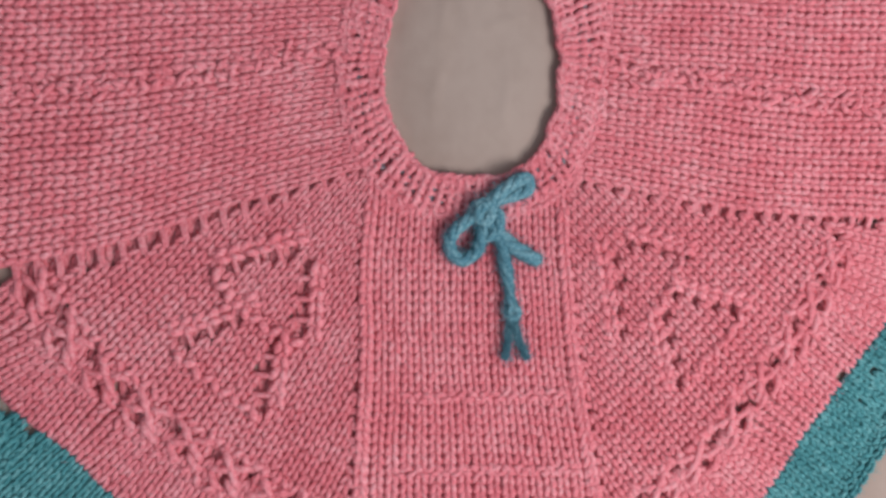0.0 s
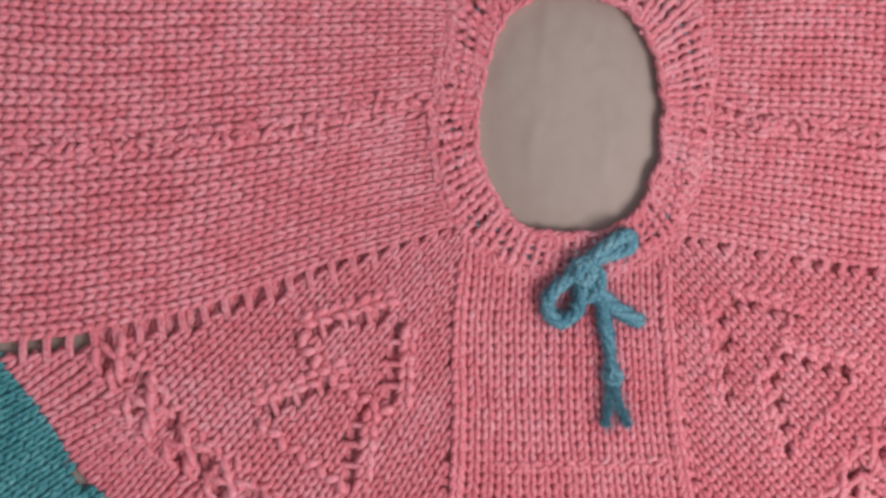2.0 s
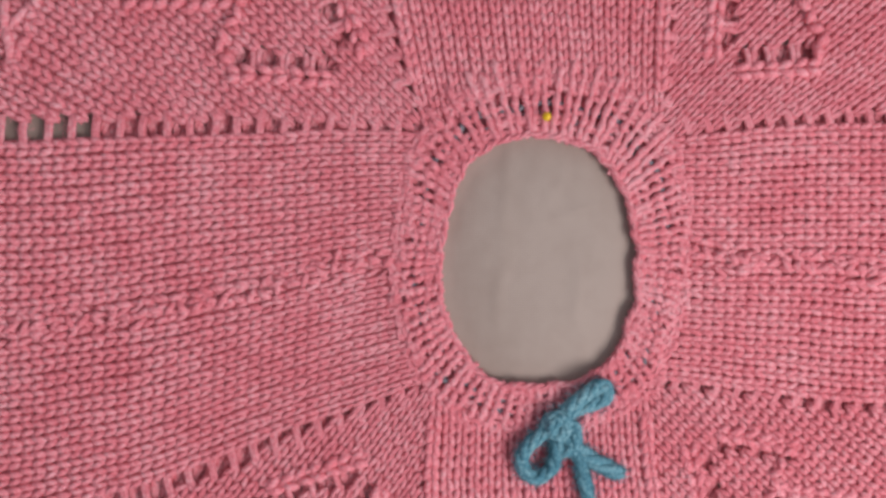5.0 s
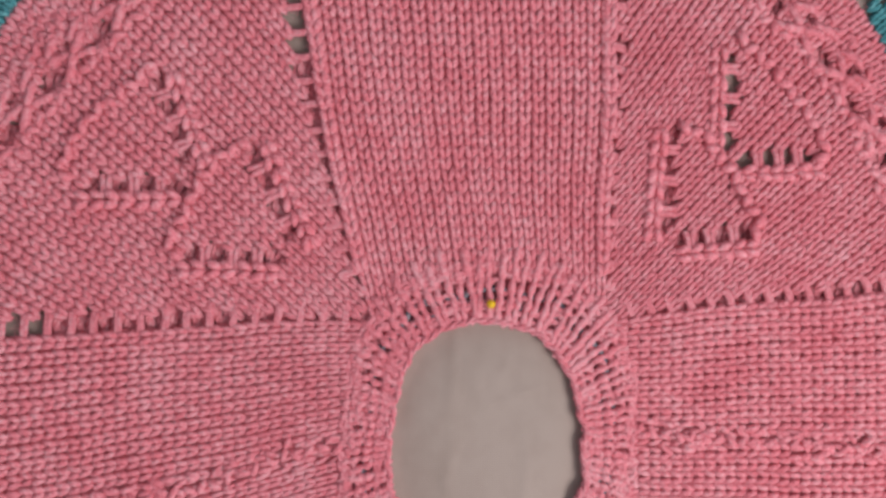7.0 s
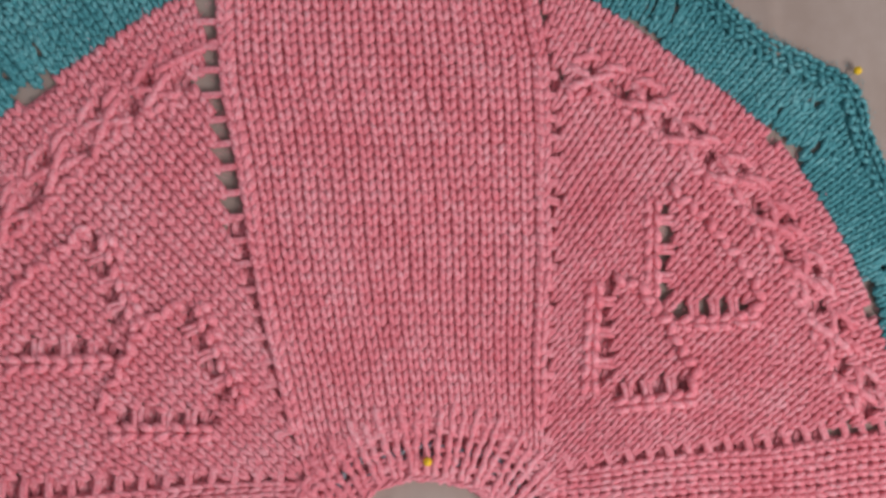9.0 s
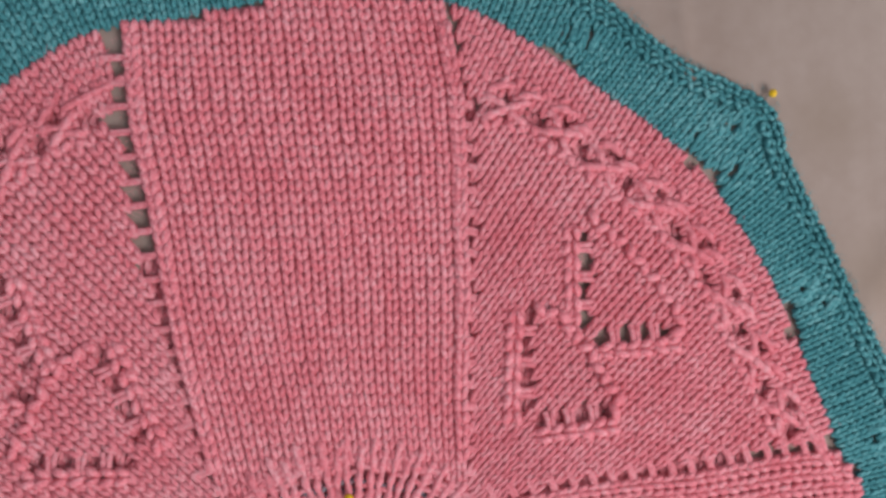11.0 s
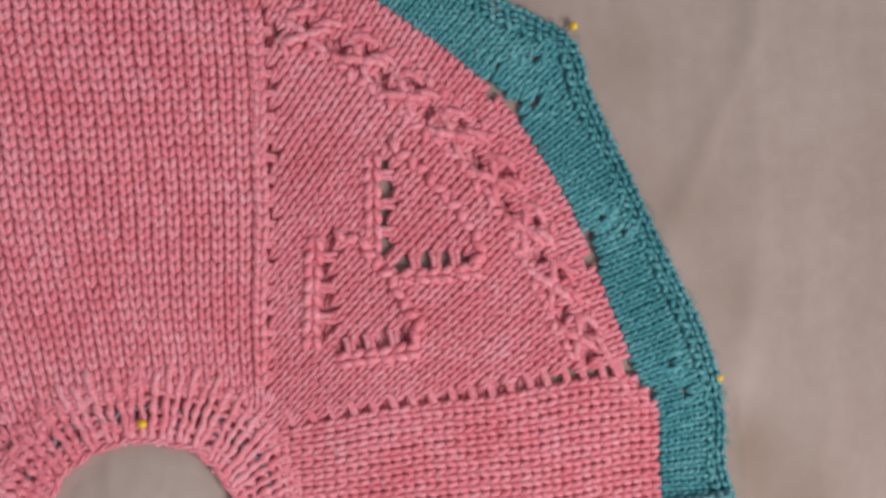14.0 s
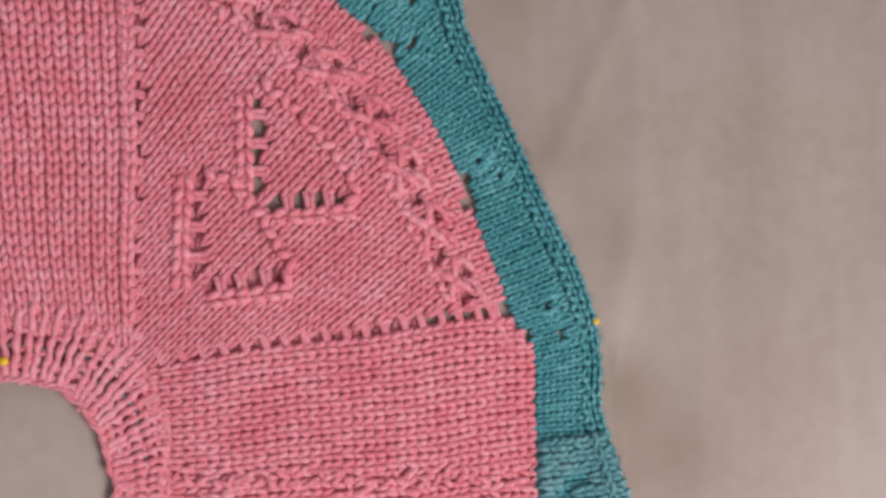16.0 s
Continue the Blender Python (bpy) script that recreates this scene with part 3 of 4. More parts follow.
for wedge in WEDGES:
    apex, h = np.array(wedge["apex"], float), radians(wedge["head"])
    far = 250.0
    centre = apex - far * np.array([math.cos(h), math.sin(h)])
    j, i = np.meshgrid(np.arange(-12, 62), np.arange(-42, 43), indexing="ij")
    r, phi = (far + j * ROW).ravel(), (h + (i + 0.5) * COL * 0.93 / 335).ravel()
    rad, tang = np.c_[np.cos(phi), np.sin(phi)], np.c_[-np.sin(phi), np.cos(phi)]
    cells = np.c_[centre + r[:, None] * rad, tang * (r * COL * 0.93 / 335)[:, None], rad * ROW]
    mid = cells[:, :2] + 0.5 * cells[:, 4:6]
    deep = inside_by(mid, PINK_EDGE)
    line, line_deep, _ = lace_line(wedge["eyes"])
    keep = (wedge["inside"](mid[:, 0], mid[:, 1]) > 1.0) & (past_lace(mid, deep, line, line_deep) > 1.2) & (outside_rib(mid) > -1)
    eyes = np.array(wedge["eyes"], float)
    keep &= np.sqrt(((mid[:, None] - eyes[None]) ** 2).sum(-1)).min(1) > 3.1
    for leaf in wedge["leaves"]:
        for a, b in (leaf[:2], leaf[2:4]):
            a, b = np.array(a, float), np.array(b, float)
            d = (b - a) / np.hypot(*(b - a))
            u, v = (mid - a) @ d, (mid - a) @ (-d[1], d[0])
            if wedge["eye"] > 2.5:
                keep &= (np.abs(v) > wedge["eye"]) | (u < -2.2) | (u > np.hypot(*(b - a)) + 2.2)
            else:
                keep &= np.sqrt(((mid[:, None] - np.array(eyelet_points(a, b))[None]) ** 2).sum(-1)).min(1) > wedge["eye"]
    shut = [p for leaf in wedge["leaves"] if not leaf[5] for a, b in (leaf[:2], leaf[2:4]) for p in eyelet_points(a, b)]
    corner = part("corner_panel", [stitches(cells[keep], KNIT if h < math.pi else GRAIN), behind(shut)], PINK, garment)
    for a0, a1, b0, b1, ridge, _ in wedge["leaves"]:
        blocks = []
        middle = (np.array(a0, float) + a1 + b0 + b1) / 4
        for first, last in ((a0, a1), (b0, b1)):
            first, last = np.array(first, float), np.array(last, float)
            d = (last - first) / np.hypot(*(last - first))
            away = np.array([-d[1], d[0]])
            away *= -np.sign(away @ (middle - first))
            blocks.append(chain([first + away * 4.1 - d * 4, last + away * 4.1 + d * 4], 4.6, 4.9, 0.5 if h < math.pi else 0.15, CHAIN, 1.6))
            # bars between the eyelets, each of two strands
            pts = eyelet_points(first, last)
            for p, q in zip(pts[:-1], pts[1:]) if wedge["eye"] > 2.5 else ():
                m = (p + q) / 2 + rng.normal(0, 0.25, 2)
                for off in (-0.8, 0.8) if h < math.pi else (0.0,):
                    k = [[*(m - away * 3.4 + d * off * 1.6), -0.2], [*(m - away * 1.0 + d * off), 0.35], [*(m + away * 3.0 + d * off * 1.1), 0.3]]
                    blocks.append(tube(curve_through(k, 1.0), 1.08, 6, 0.3))
        part("leaf_chain", blocks, PINK, corner)
        part("leaf_ridge", knots(curve_through(np.c_[np.array(ridge, float), np.zeros(len(ridge))], 1.0)[:, :2], 4.0, *wedge["ridge"], 2.2, 0.75), PINK, corner)

# ---- lines of eyelets between the panels ----
def eyelet_seam(points, pitch, bar, lean, width, closed=0.5, name="eyelet_seam"):
    """Bars of yarn across the gap beside a panel; the gap opens towards the outer end."""
    q, e = walk_line(points, pitch)
    side = np.c_[-e[:, 1], e[:, 0]]
    blocks = []
    n = len(q)
    for k in range(n):
        w = width * (0.75 + 0.35 * k / n)
        wob = rng.normal(0, 0.25, 3)
        for off in (-bar * 0.32, bar * 0.32):
            p = [[*(q[k] - side[k] * w + e[k] * (off * 1.0 - lean)), -0.3], [*(q[k] + e[k] * (off * 0.7 + wob[0])), 0.25 + wob[1] * 0.3],
                 [*(q[k] + side[k] * w + e[k] * (off * 0.9 + lean)), 0.1]]
            blocks.append(tube(curve_through(p, 1.0), bar * 0.6, 6, 0.28))
    dark = (q + e * pitch / 2)[: int(n * closed)]
    if len(dark):
        blocks.append(behind(dark))
    part(name, blocks, PINK, garment)


def line_y(f, y0, y1, shift):
    y = np.linspace(y0, y1, 40)
    return np.c_[f(y) + shift, y]


def line_x(f, x0, x1, shift):
    x = np.linspace(x0, x1, 40)
    return np.c_[x, f(x) + shift]


eyelet_seam(line_y(back_right, 2, 128, 1.2), 6.9, 1.8, 0.3, 2.4, 1.0)
eyelet_seam(line_y(back_left, 6, 140, -2.9), 7.7, 1.45, 0.3, 4.4)
eyelet_seam(line_x(right_top, 42, 162, 2.2), 6.6, 1.7, -0.8, 3.2, 0.75)
eyelet_seam(line_x(right_low, 40, 164, -1.5), 6.8, 1.7, 0.6, 2.5, 0.9)
eyelet_seam(line_x(left_top, -42, -176, 2.9), 7.0, 1.6, 0.4, 4.2, 0.7)
eyelet_seam(line_x(left_low, -40, -172, -2.9), 7.0, 1.6, 0.4, 4.2, 0.8)
eyelet_seam(line_y(front_left, -160, -215, -1.2), 5.2, 1.8, 0.3, 2.0, 1.0)
eyelet_seam(line_y(front_right, -125, -215, 1.0), 5.2, 1.8, 0.3, 1.8, 1.0)

for edge, y1, shift in ((front_left, -230, 1.6), (front_right, -230, -1.6)):
    y = np.linspace(-92, y1, 40)
    line = np.c_[edge(y) + shift, y]
    q, _ = walk_line(np.c_[edge(y) - shift, y], 4.5)
    part("edge_chain", [chain(line, 4.0, 4.6, 0.6, COLUMN, 1.0), behind(q)], PINK, garment)

for edge, y0, y1, shift in ((back_left, 10, 148, 1.4), (back_right, 8, 150, -1.4)):
    y = np.linspace(y0, y1, 40)
    part("edge_chain", [chain(np.c_[edge(y) + shift, y], 3.9, 4.7, 0.45, COLUMN, 1.0)], PINK, garment)

# ---- lace band, pink outer band and teal trim ----
def edge_frame(loop):
    tan = np.roll(loop, -1, 0) - np.roll(loop, 1, 0)
    for _ in range(60):
        tan = (np.roll(tan, 1, 0) + tan * 2 + np.roll(tan, -1, 0)) / 4
    tan = tan / np.hypot(*tan.T)[:, None]
    return tan, np.c_[-tan[:, 1], tan[:, 0]]


# openings where the trim's shaping falls: holes on the pink edge, and slits within the trim with the way that they run
OPEN_HOLES = np.array([(117.3, 104.2), (123.3, 98.4), (70, 140), (76, 136), (148.2, 51.5), (150, 45.2), (-122.5, 115.3), (-117, 121),
                       (168, -0.5), (-152, -170), (-143.5, -177.5), (148, -150)], float)
HOLE_WIDE = np.array([1.0, 1.0, 0.3, 0.3, 0.6, 0.5, 0.9, 0.8, 0.0, 0.1, 0.2, 0.0])
SLITS = [((118.6, 111.5), 50), ((132, 101.5), 62), ((131.5, 114), 78), ((76, 146), 70), ((83, 143), 60), ((153, 59), 30), ((160.5, 55), 45),
         ((177, 7.5), 10), ((181, -2), 25), ((-129, 121), 130), ((-120, 130), 120), ((-158, -176), 235), ((-150, -183), 225), ((157, -158), 320), ((160, -148), 330)]


def along(loop, share):
    """Values of a closed loop at shares of its way round."""
    f = np.asarray(share) % 1 * len(loop)
    i, w = f.astype(int) % len(loop), (f % 1)[:, None]
    return loop[i] * (1 - w) + loop[(i + 1) % len(loop)] * w


PT, PN = edge_frame(PINK_EDGE)
for wedge in WEDGES:
    line, line_deep, passed = lace_line(wedge["eyes"])
    eyes = np.array(wedge["eyes"], float)
    cols = int(PINK_LENGTH / (COL * 0.93))
    edge, pt, pn = (along(q, np.arange(cols) / cols) for q in (PINK_EDGE, PT, PN))
    band = np.vstack([np.c_[edge - pn * (0.2 + 3.5 * (row + 1)), pt * COL * 0.94, pn * 3.5] for row in range(10)])
    mid = band[:, :2] + 0.5 * band[:, 4:6]
    ok = (wedge["inside"](mid[:, 0], mid[:, 1]) > 0.6) & (past_lace(mid, inside_by(mid, PINK_EDGE), line, line_deep) < 1.6)
    band, mid = band[ok], mid[ok]
    # the lace's own frame: along the line, and outwards from the neck
    tan = np.gradient(line, axis=0)
    tan /= np.hypot(*tan.T)[:, None]
    out = np.c_[-tan[:, 1], tan[:, 0]]
    out *= np.sign((out * (line - NECK)).sum(1).mean())

    def at(u, v):
        """A point of the lace: u eyelets along, v millimetres outwards."""
        return np.array([np.interp(u, passed, (line + out * v)[:, c]) for c in (0, 1)])
    small = np.array([at(i + 0.5, 5.2) for i in range(len(eyes) - 1)])
    clear = np.sqrt(((mid[:, None] - eyes[None]) ** 2).sum(-1)).min(1) - 0.15
    clear = np.minimum(clear, np.sqrt(((mid[:, None] - small[None]) ** 2).sum(-1)).min(1) + 0.5)
    clear = np.minimum(clear, (np.sqrt(((mid[:, None] - OPEN_HOLES[None]) ** 2).sum(-1)) - HOLE_WIDE).min(1))
    part("outer_band", [stitches(band[clear > 2.9], KNIT, 1.1)], PINK, garment)
    blocks = [behind(small), behind(eyes[wedge["inside"](eyes[:, 0], eyes[:, 1]) > 3], 5.6, -1.9)]
    for i in range(len(eyes) - 1):
        g = rng.normal(0, 0.3, 8)
        # strands that part round the eyelets and cross between them
        blocks.append(loop_strand([[*at(i + 0.08, -3.6), 0.0], [*at(i + 0.26, -2.9 + g[0]), 1.2], [*at(i + 0.44, -0.8), 1.5], [*at(i + 0.6, 1.0), 0.3]], 1.55))
        blocks.append(loop_strand([[*at(i + 0.42, 0.6), 0.3], [*at(i + 0.58, 0.9), 1.5], [*at(i + 0.76, 2.9 + g[1]), 1.2], [*at(i + 0.92, 4.0), 0.0]], 1.5))
        blocks.append(loop_strand([[*at(i + 0.06, 3.6), 0.0], [*at(i + 0.24, 3.0 + g[2]), 1.0], [*at(i + 0.42, 1.4), 1.2], [*at(i + 0.52, 0.2), 0.4]], 1.4))
        blocks.append(loop_strand([[*at(i + 0.5, -0.8), 0.3], [*at(i + 0.62, -1.4), 1.2], [*at(i + 0.78, -3.0 + g[3]), 1.1], [*at(i + 0.94, -3.6), 0.0]], 1.4))
        # slack loops on the outer side
        blocks.append(loop_strand([[*at(i + 0.16, 3.6), 0.0], [*at(i + 0.24, 5.6 + g[4]), 1.1], [*at(i + 0.42, 7.4), 1.1], [*at(i + 0.64, 8.0 + g[5]), 0.0]], 1.4))
        blocks.append(loop_strand([[*at(i + 0.58, 2.8), 0.0], [*at(i + 0.68, 4.6 + g[6]), 1.2], [*at(i + 0.84, 6.2), 1.2], [*at(i + 1.06, 6.9 + g[7]), 0.0]], 1.4))
    for v, lean in ((-5.2, 0.75), (9.4, 0.9)):
        q = np.array([at(u, v) for u in np.linspace(0, len(eyes) - 1, 60)])
        q = q[wedge["inside"](q[:, 0], q[:, 1]) > 2.5]
        blocks += knots(q, 3.9 if v < 0 else 5.4, 1.3 if v < 0 else 1.1, 0.7, 2.1, lean, 1.8)
    part("lace_band", blocks, PINK, garment, "openwork lace band")

TT, TN = edge_frame(TRIM_EDGE)
cols = int(PINK_LENGTH / (COL * 0.76))
t = np.arange(cols) / cols
rows = 10
# match each column's foot on the pink edge to the nearest point of the trim's outer edge, kept in order
foot = along(PINK_EDGE, t)
near = ((foot[:, None] + along(PN, t)[:, None] * 28 - TRIM_EDGE[None]) ** 2).sum(-1).argmin(1)
near = np.unwrap(near / len(TRIM_EDGE) * 2 * np.pi) / (2 * np.pi)
for _ in range(90):
    d = near - t
    near = t + (np.roll(d, 1) + 2 * d + np.roll(d, -1)) / 4
top = along(TRIM_EDGE, near)
cells = []
for row in range(rows):
    a, b = foot + (top - foot) * row / rows, foot + (top - foot) * (row + 1) / rows
    wide = (np.roll(a, -1, 0) - np.roll(a, 1, 0)) / 2
    c = np.c_[a, wide, b - a]
    cells.append(c)
cells = np.vstack(cells)
mid = cells[:, :2] + 0.5 * cells[:, 4:6]
clear = (np.sqrt(((mid[:, None] - OPEN_HOLES[None]) ** 2).sum(-1)) - 1.4 * HOLE_WIDE).min(1)
for (x, y), way in SLITS:
    u = np.array([math.cos(radians(way)), math.sin(radians(way))])
    d = mid - (x, y)
    clear = np.minimum(clear, np.hypot((d @ u) * 0.45, d @ (-u[1], u[0])) + (0.5 if y > 90 else 1.5))
hem = inside_by(mid, TRIM_EDGE) < 7.6
part("trim_band", [stitches(cells[(clear > 2.2) & ~hem], KNIT, 1.2, 0.1)], TEAL, garment, "teal stockinette trim")
# strands drawn long beside the slits
pulled = []
for (x, y), way in SLITS:
    u = np.array([math.cos(radians(way)), math.sin(radians(way))])
    w = np.array([-u[1], u[0]])
    for off, ln in ((-3.4, 4.5), (-1.9, 5.5), (1.9, 5.2), (3.6, 4.2), (6.0, 3.4), (-5.8, 3.2)):
        c, b = np.array([x, y]) + w * (off + rng.normal(0, 0.4)) + u * rng.normal(0, 1.2), rng.normal(0, 0.9)
        pulled.append(loop_strand([[*(c - u * ln), -0.3], [*(c - u * ln * 0.3 + w * b), 0.8], [*(c + u * ln * 0.4 + w * b), 0.8], [*(c + u * ln), -0.3]], rng.uniform(0.75, 1.0)))
tagged(part("pulled_stitches", pulled, TEAL, garment), "teal openwork where the trim is shaped", kind="stuff")
# garter stitch hem: rows of purl bumps that follow the edge
edging = []
for v, pitch, wide, up in ((-7.2, 2.9, 0.9, 0.95), (-5.2, 2.9, 0.72, 0.1), (-3.2, 2.9, 0.8, 0.25), (-1.1, 2.7, 0.8, -0.1)):
    q = smooth_loop(TRIM_EDGE[::20] + TN[::20] * v, 1500)[0]
    edging += knots(np.vstack([q, q[:1]]), pitch, wide, up, 1.65, 0.6 if up > 0.3 else 0.3, 0.7)
base = smooth_loop(TRIM_EDGE[::20] + TN[::20] * -4.2, 900)[0]
_, bn = edge_frame(base)
k = np.arange(900)
z = lie(base[:, 0], base[:, 1]) - 0.45
flat = np.stack([np.c_[base + bn * 3.4, z - 0.4], np.c_[base - bn * 6.0, z]], 1).reshape(-1, 3)
edging.append((flat, np.stack([2 * k, (2 * k + 2) % 1800, (2 * k + 3) % 1800, 2 * k + 1], -1), np.zeros((3600, 2))))
part("trim_edge", edging, TEAL, garment, "teal garter stitch edge")

# where the trim doubles over at the side: coarser stitches, a hem of garter, two openings
u, y = np.meshgrid(np.arange(8), -41.0 - 4.3 * np.arange(12))
u, y = u.ravel(), y.ravel()
pitch = (23.5 + 0.36 * np.clip(-38 - y, 0, 40)) / 8
x = 171.5 + u * pitch
y = y + 0.05 * (x - 171)
patch = np.c_[x, y, 0 * x, 0 * x + 4.4, pitch, 0 * x + 0.2]
hem = u > 5
open_at = np.array([(181, -55.5), (176, -60), (186, -52)], float)
clear = np.sqrt(((patch[:, None, :2] + (1.8, 0) - open_at[None]) ** 2).sum(-1)).min(1)
tagged(part("trim_fold", [stitches(patch[~hem & (clear > 2.4)], KNIT, 1.6, 1.9), stitches(patch[hem], KNIT, 2.0, 2.2), stitches(patch[u == 6], BUMP, 1.5, 2.6)], TEAL_WRONG_SIDE, garment), "teal trim doubled over at the side")

# ---- loose fibres ----
def fibres(centres, count, height, spread=1.6):
    """Short fine hairs that stand off the yarn."""
    c = centres[rng.integers(0, len(centres), count)]
    a, ln = rng.uniform(0, 2 * np.pi, count), rng.uniform(1.0, 2.6, count)
    bend = rng.normal(0, 0.7, count)
    z = height + rng.uniform(-0.3, 0.5, count)
    base = np.c_[c[:, :2] + rng.normal(0, spread, (count, 2)), z]
    pts = np.stack([base + np.c_[np.cos(a + bend * t) * ln * t, np.sin(a + bend * t) * ln * t, 0.5 * np.sin(np.pi * t) * np.ones(count)] for t in (0, 0.35, 0.7, 1.0)], 1)
    ang = np.arange(3) * 2 * np.pi / 3
    r = np.array([0.07, 0.065, 0.055, 0.03])
    side = np.stack([-np.sin(a), np.cos(a), 0 * a], -1)
    v = pts[:, :, None] + r[None, :, None, None] * (np.cos(ang)[None, None, :, None] * side[:, None, None] + np.sin(ang)[None, None, :, None] * np.array([0, 0, 1.0]))
    f = np.array([(i * 3 + k, i * 3 + (k + 1) % 3, (i + 1) * 3 + (k + 1) % 3, (i + 1) * 3 + k) for i in range(3) for k in range(3)])
    F = (f[None] + (np.arange(count) * 12)[:, None, None]).reshape(-1, 4)
    return v.reshape(-1, 3), F, np.zeros((F.size, 2))


grid = np.stack(np.meshgrid(np.arange(-185, 172, 4.0), np.arange(-215, 158, 4.0)), -1).reshape(-1, 2)
grid = grid[(inside_by(grid, PINK_EDGE) > 1) & (outside_rib(grid) > -8)]
tagged(part("fuzz", [fibres(grid, 15000, 0.95)], PINK, garment), kind="stuff")
outer = TRIM_EDGE + TN * 0.3
trim_mid = cells[:, :2] + 0.5 * cells[:, 4:6]
tagged(part("fuzz", [fibres(trim_mid, 2500, -0.6), fibres(outer, 2600, -1.2, 0.7)], TEAL, garment), kind="stuff")

# ---- neck ribbing ----
N_RIB = 92
ribs, cross = [], []
for k in range(N_RIB):
    a = 2 * np.pi * (k + rng.uniform(-0.14, 0.14)) / N_RIB
    d = np.array([math.cos(a), math.sin(a)])
    s = np.array([-d[1], d[0]])
    up = max(0.0, math.sin(a))
    r0, r1 = float(hole_r(a)) + 1.0, float(rib_r(a)) + 2.2 + 9.5 * up ** 2 * (1.0 if k % 2 else 0.6) + rng.uniform(-1, 1)
    wide = 2 * np.pi * (r0 + r1) / 2 / N_RIB
    lean = (0.8 if k % 2 else -0.8) + rng.normal(0, 0.7)
    low = rng.uniform(-0.3, 0.15)
    n = 7
    line = [[*(NECK + d * (r0 + (r1 - r0) * q / n) + s * (lean * (q / n - 0.5) + (0.22 if q % 2 else -0.22))),
             0.85 + low + 0.3 * (1 if q % 2 else -0.5) - (1.1 if q == n else 0) - (0.3 if q == 0 else 0)] for q in range(n + 1)]
    c = curve_through(line, 1.0)
    taper = np.minimum(1, 0.35 + 0.2 * np.arange(len(c))[::-1])
    ribs.append(tube(c, taper * (rng.uniform(1.05, 1.3) + 0.3 * np.sin(np.arange(len(c)) * 1.5 + rng.uniform(-0.6, 0.6))), 7, 0.25))
    # strands that cross between neighbouring ribs, above and below the cord
    reach = float(rib_r(a)) + 3.0
    for j in (0.02, 0.10, 0.19, 0.28, 0.36, 0.51, 0.66, 0.74, 0.82, 0.90, 0.98):
        if rng.random() < 0.12 + (0.2 + 0.3 * up) * (0.33 < j < 0.76):
            continue
        m = NECK + d * (r0 + (j + rng.normal(0, 0.03)) * (reach - r0)) + s * wide / 2
        z = 0.3 + rng.normal(0, 0.2)
        line = [[*(m - s * wide * 0.6 - d * 0.7), z - 0.1], [*(m + d * rng.normal(0.4, 0.3)), z + 0.25], [*(m + s * wide * 0.6 - d * 0.7), z - 0.1]]
        cross.append(tube(curve_through(line, 1.2), rng.uniform(0.85, 1.1), 6, 0.3))
# the turned-in layer behind the ribs
a = np.linspace(0, 2 * np.pi, 240, endpoint=False)
d = np.c_[np.cos(a), np.sin(a)]
k = np.arange(240)
layer = []
wide = rib_r(a) - hole_r(a)
for r0, r1, z in ((hole_r(a) + 0.5, hole_r(a) + wide * 0.32, -0.35), (hole_r(a) + wide * 0.30, hole_r(a) + wide * 0.78, -1.3), (hole_r(a) + wide * 0.76, rib_r(a) + 6, -0.5)):
    ring = np.stack([np.c_[NECK + d * r0[:, None], np.full(240, z)], np.c_[NECK + d * r1[:, None], np.full(240, z - 0.05)]], 1).reshape(-1, 3)
    fold = np.stack([2 * k, 2 * k + 1, (2 * k + 3) % 480, (2 * k + 2) % 480], -1)
    layer.append((ring, fold, np.zeros((fold.size, 2)), np.ones(240, np.int32)))
ribbing = part("neck_ribbing", ribs + cross + layer, PINK, garment)
a = np.linspace(0, 2 * np.pi, 420, endpoint=False)
r = hole_r(a) + 0.6 + 0.3 * np.sin(a * 23) + 0.2 * np.sin(a * 41 + 1) + 0.9 * np.clip(np.cos(a + 0.35), 0, 1) ** 3 * np.sin(a * 13 + 0.6)
rim_line = np.c_[NECK + np.c_[np.cos(a), np.sin(a)] * r[:, None], 1.0 + 0.2 * np.sin(a * 31)]
part("neck_rim", plied(rim_line, 1.1, 3, 10.0, True), PINK, ribbing)
inner = np.c_[NECK + np.c_[np.cos(a), np.sin(a)] * (r + 1.0)[:, None], np.full(420, -1.4)]
part("neck_facing", plied(inner, 1.6, 2, 5.0, True), PINK, ribbing)

# ---- drawstring ----
drawstring = new("drawstring")
tagged(drawstring, "teal yarn drawstring threaded through the neck and tied in a bow", "drawstring")
for share, swing in ((0.40, 9), (0.64, 13)):
    r = hole_r(a) + share * (rib_r(a) - hole_r(a)) + 0.9 * np.sin(a * swing)
    part("threaded_cord", plied(np.c_[NECK + np.c_[np.cos(a), np.sin(a)] * r[:, None], np.full(420, -0.25)], 1.15, 2, 6.0, True), SHADED_CORD, drawstring)
loop = curve_through([(6.5, -95, 3.2), (8.5, -91, 4.4), (13, -87, 5.0), (18.0, -83.5, 5.0), (20.5, -84.5, 4.6), (20.0, -87.5, 4.2), (15.5, -89.5, 4.2), (10, -91.5, 4.2), (7, -95, 3.6)])
part("bow_loop", plied(loop, 2.3, 4, 19.0), CORD, drawstring)
loop = curve_through([(5.5, -95.5, 3.6), (0, -99, 4.4), (-5.0, -104, 4.4), (-5.4, -109.5, 4.0), (-1.0, -113, 3.8), (4.0, -109.5, 3.8), (5.2, -104, 4.2), (6.5, -98, 3.6)])
part("bow_loop", plied(loop, 2.2, 4, 20.0), CORD, drawstring)
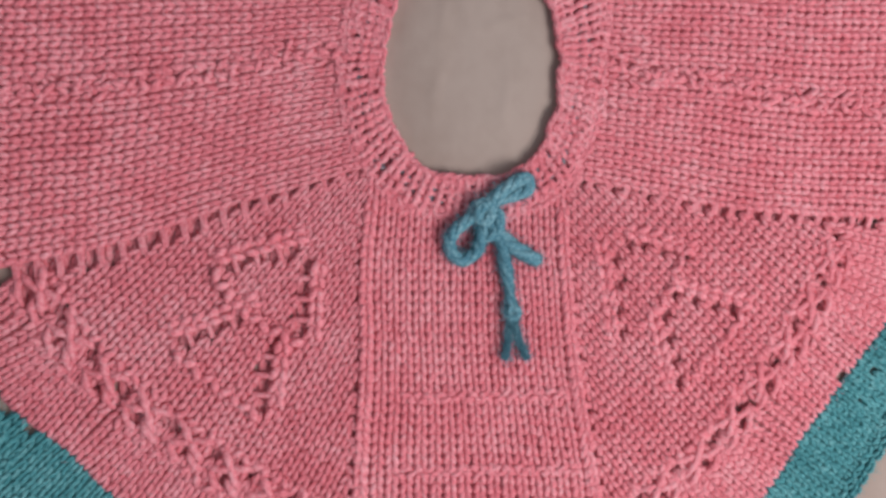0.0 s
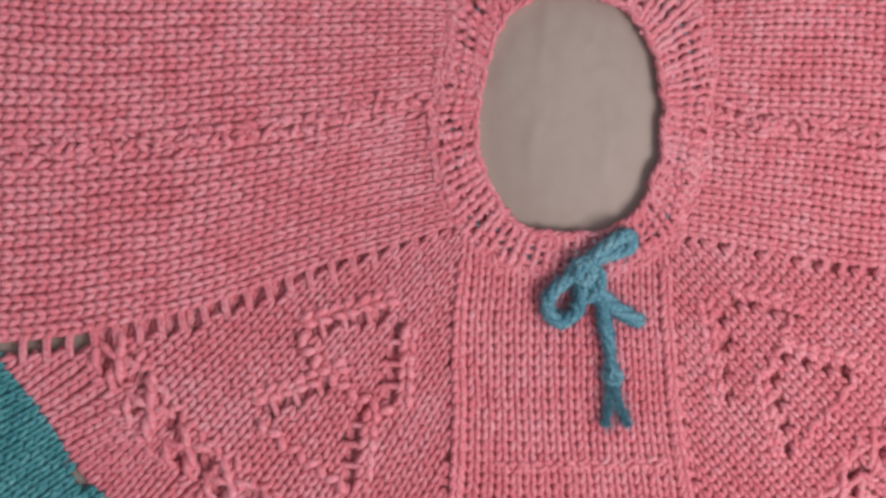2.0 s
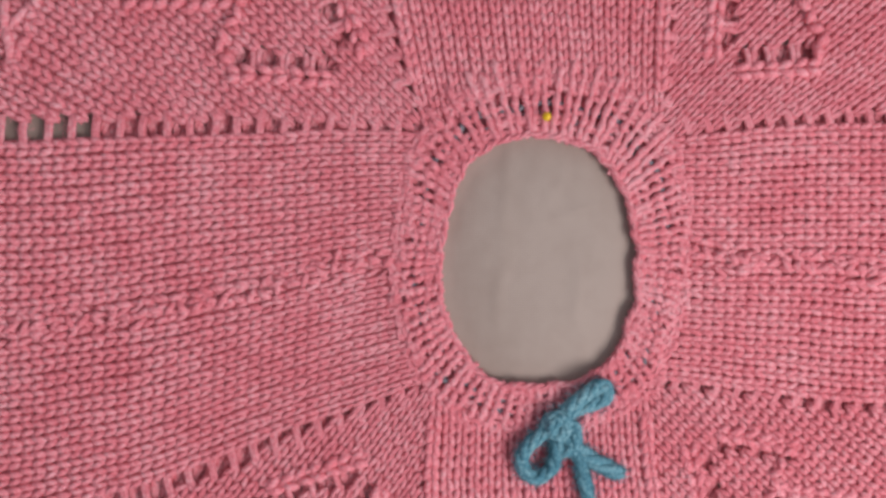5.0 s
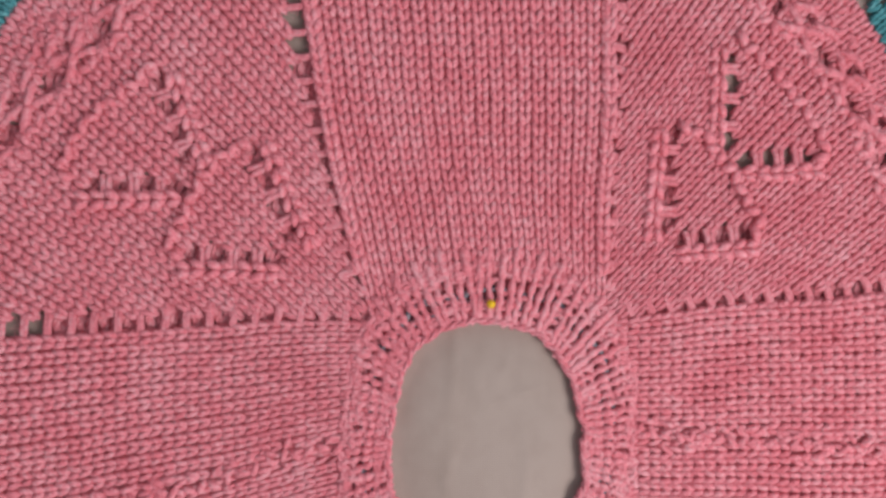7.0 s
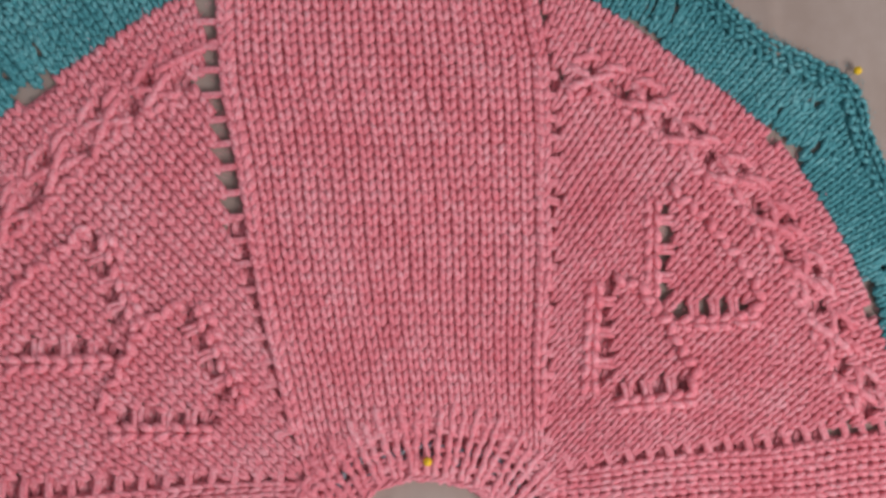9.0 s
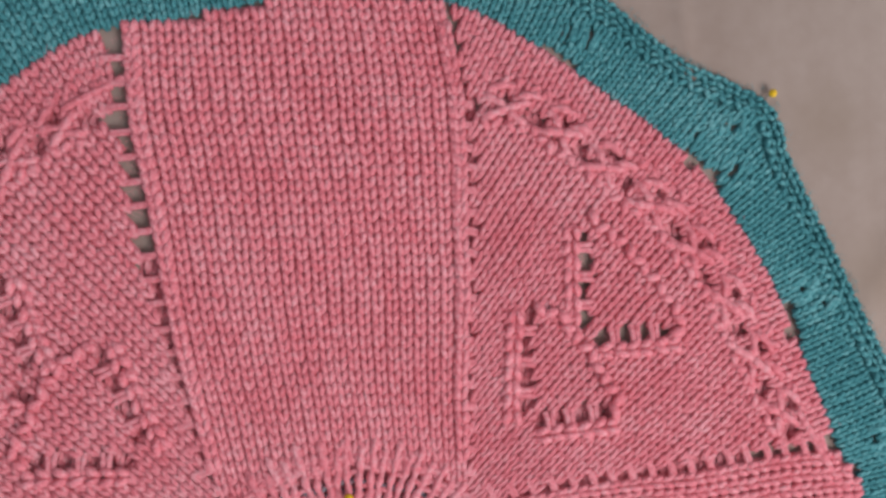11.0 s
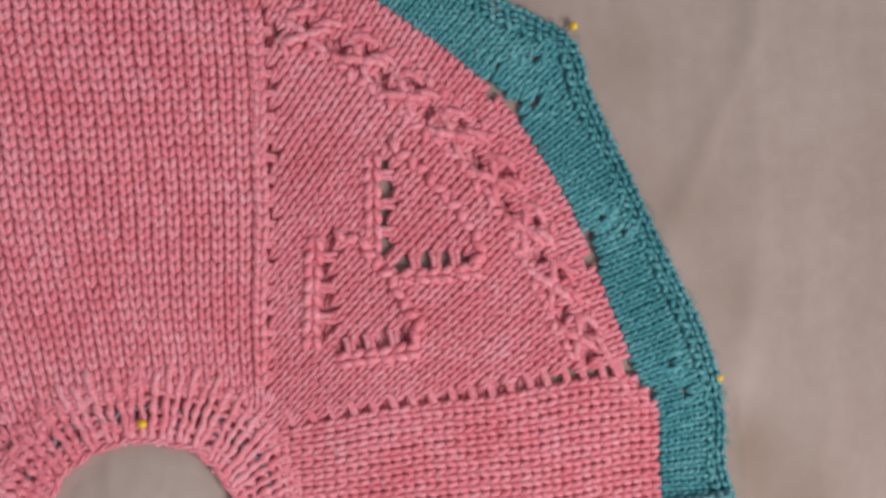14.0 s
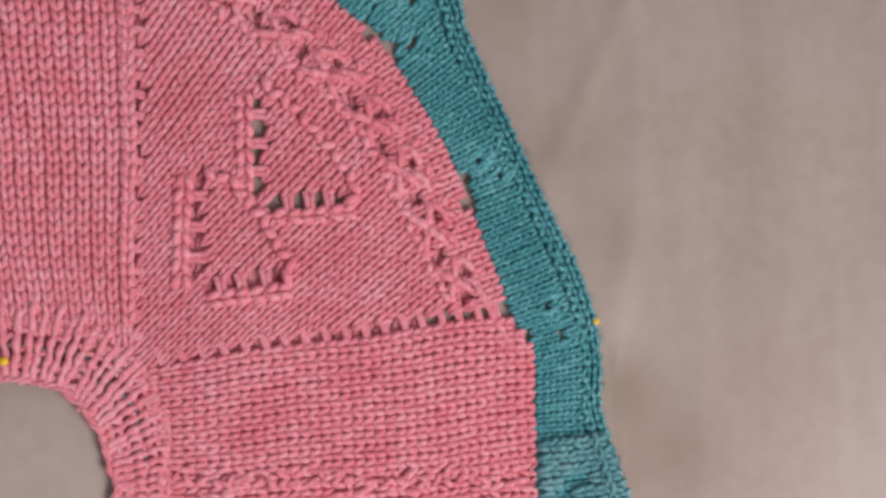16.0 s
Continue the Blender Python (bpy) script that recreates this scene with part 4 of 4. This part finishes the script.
knot = curve_through([(1.5, -97.5, 3.0), (2.5, -94, 5.0), (5.6, -93, 6.2), (7.8, -95.5, 6.2), (6.2, -98.6, 5.8), (3.4, -98.0, 5.6), (3.6, -95.2, 6.6), (6.8, -94.2, 5.4), (9.4, -96.5, 4.4), (9.0, -100.5, 3.6), (6.5, -100, 3.0)])
part("bow_knot", plied(knot, 2.0, 4, 15.0), CORD, drawstring, "tight overhand knot")
wrap = curve_through([(4.5, -98, 3.2), (9.5, -96, 5.4), (11.0, -99.5, 5.6), (9.0, -103.5, 5.0), (5.8, -104.5, 4.0), (4.6, -101, 3.4)])
part("bow_wrap", plied(wrap, 2.0, 4, 15.0), CORD, drawstring)
tail = curve_through([(7, -97, 3.8), (9.5, -101, 4.2), (14, -105.5, 3.8), (20.5, -109.4, 3.4), (27.2, -112.4, 3.0)])
part("bow_tail", plied(tail, 2.6, 4, 26.0, swell=np.r_[np.ones(len(tail) - 4), 0.95, 0.85, 0.65, 0.3]), CORD, drawstring, "short stubby tail")
tail = curve_through([(7.5, -97, 3.6), (10, -102, 4.4), (12.8, -108, 3.8), (14.5, -114, 3.2), (16.0, -120, 3.4), (17.0, -126, 3.2), (17.8, -130, 3.4)])
part("bow_tail", plied(tail, 2.1, 4, 22.0, swell=1 + 0.16 * np.sin(np.linspace(0, 14, len(tail)))), CORD, drawstring)
end_knot = curve_through([(16.2, -130.5, 3.2), (17.0, -128.6, 4.6), (19.4, -129, 4.6), (19.6, -131.5, 4.2), (17.2, -132.4, 4.4), (16.4, -130.4, 3.8)])
part("end_knot", plied(end_knot, 1.4, 3, 8.0), CORD, drawstring)
for line in ([(17.6, -131.5, 3.2), (17.2, -137, 2.6), (17.2, -142, 2.4), (16.6, -147.5, 2.4)], [(18.4, -131.5, 3.2), (20, -137, 2.8), (22, -142, 2.6), (24.6, -146.8, 2.4)]):
    part("frayed_end", plied(curve_through(line), 1.3, 4, 12.0), CORD, drawstring)

strands = np.array([(x, y) for ob in drawstring.children if ob.name.startswith(("bow", "end", "fray")) for x, y, _ in [tuple(v.co / MM) for v in list(ob.data.vertices)[::9]]])
tagged(part("fuzz", [fibres(strands, 6500, 4.4, 0.9)], CORD, drawstring), kind="stuff")


# ---- pins ----
def ball(c, r, n=12, m=8):
    th, ph = np.meshgrid(np.linspace(0.02, np.pi - 0.02, m), np.arange(n) * 2 * np.pi / n, indexing="ij")
    v = np.stack([np.sin(th) * np.cos(ph), np.sin(th) * np.sin(ph), np.cos(th)], -1).reshape(-1, 3) * r + np.array(c)
    i, k = np.meshgrid(np.arange(m - 1), np.arange(n), indexing="ij")
    f = np.stack([i * n + k, (i + 1) * n + k, (i + 1) * n + (k + 1) % n, i * n + (k + 1) % n], -1).reshape(-1, 4)
    return v, f, np.zeros((f.size, 2))


PINS = [((0, 0, 3.4), (0.3, 3, -2), "yellow-headed sewing pin stuck through the neck ribbing"),
        ((145.4, 124.8, 0.6), (140, 121, -3), "yellow-headed sewing pin at the corner of the trim"),
        ((194.2, 1.6, -0.8), (188, 4, -2.6), "yellow-headed sewing pin half hidden by the trim edge"),
        ((-161.5, -182.5, 2.2), (-158, -193, -0.5), "yellow-headed sewing pin in the teal trim")]
for head, point, text in PINS:
    pin = new("sewing_pin")
    tagged(pin, text, "pin", "pins holding the garment")
    part("pin_head", [ball(head, 1.45)], PINHEAD, pin, "yellow glass head")
    part("pin_shaft", [tube(np.linspace(head, point, 5), [0.35, 0.35, 0.33, 0.3, 0.12], 8)], STEEL, pin)
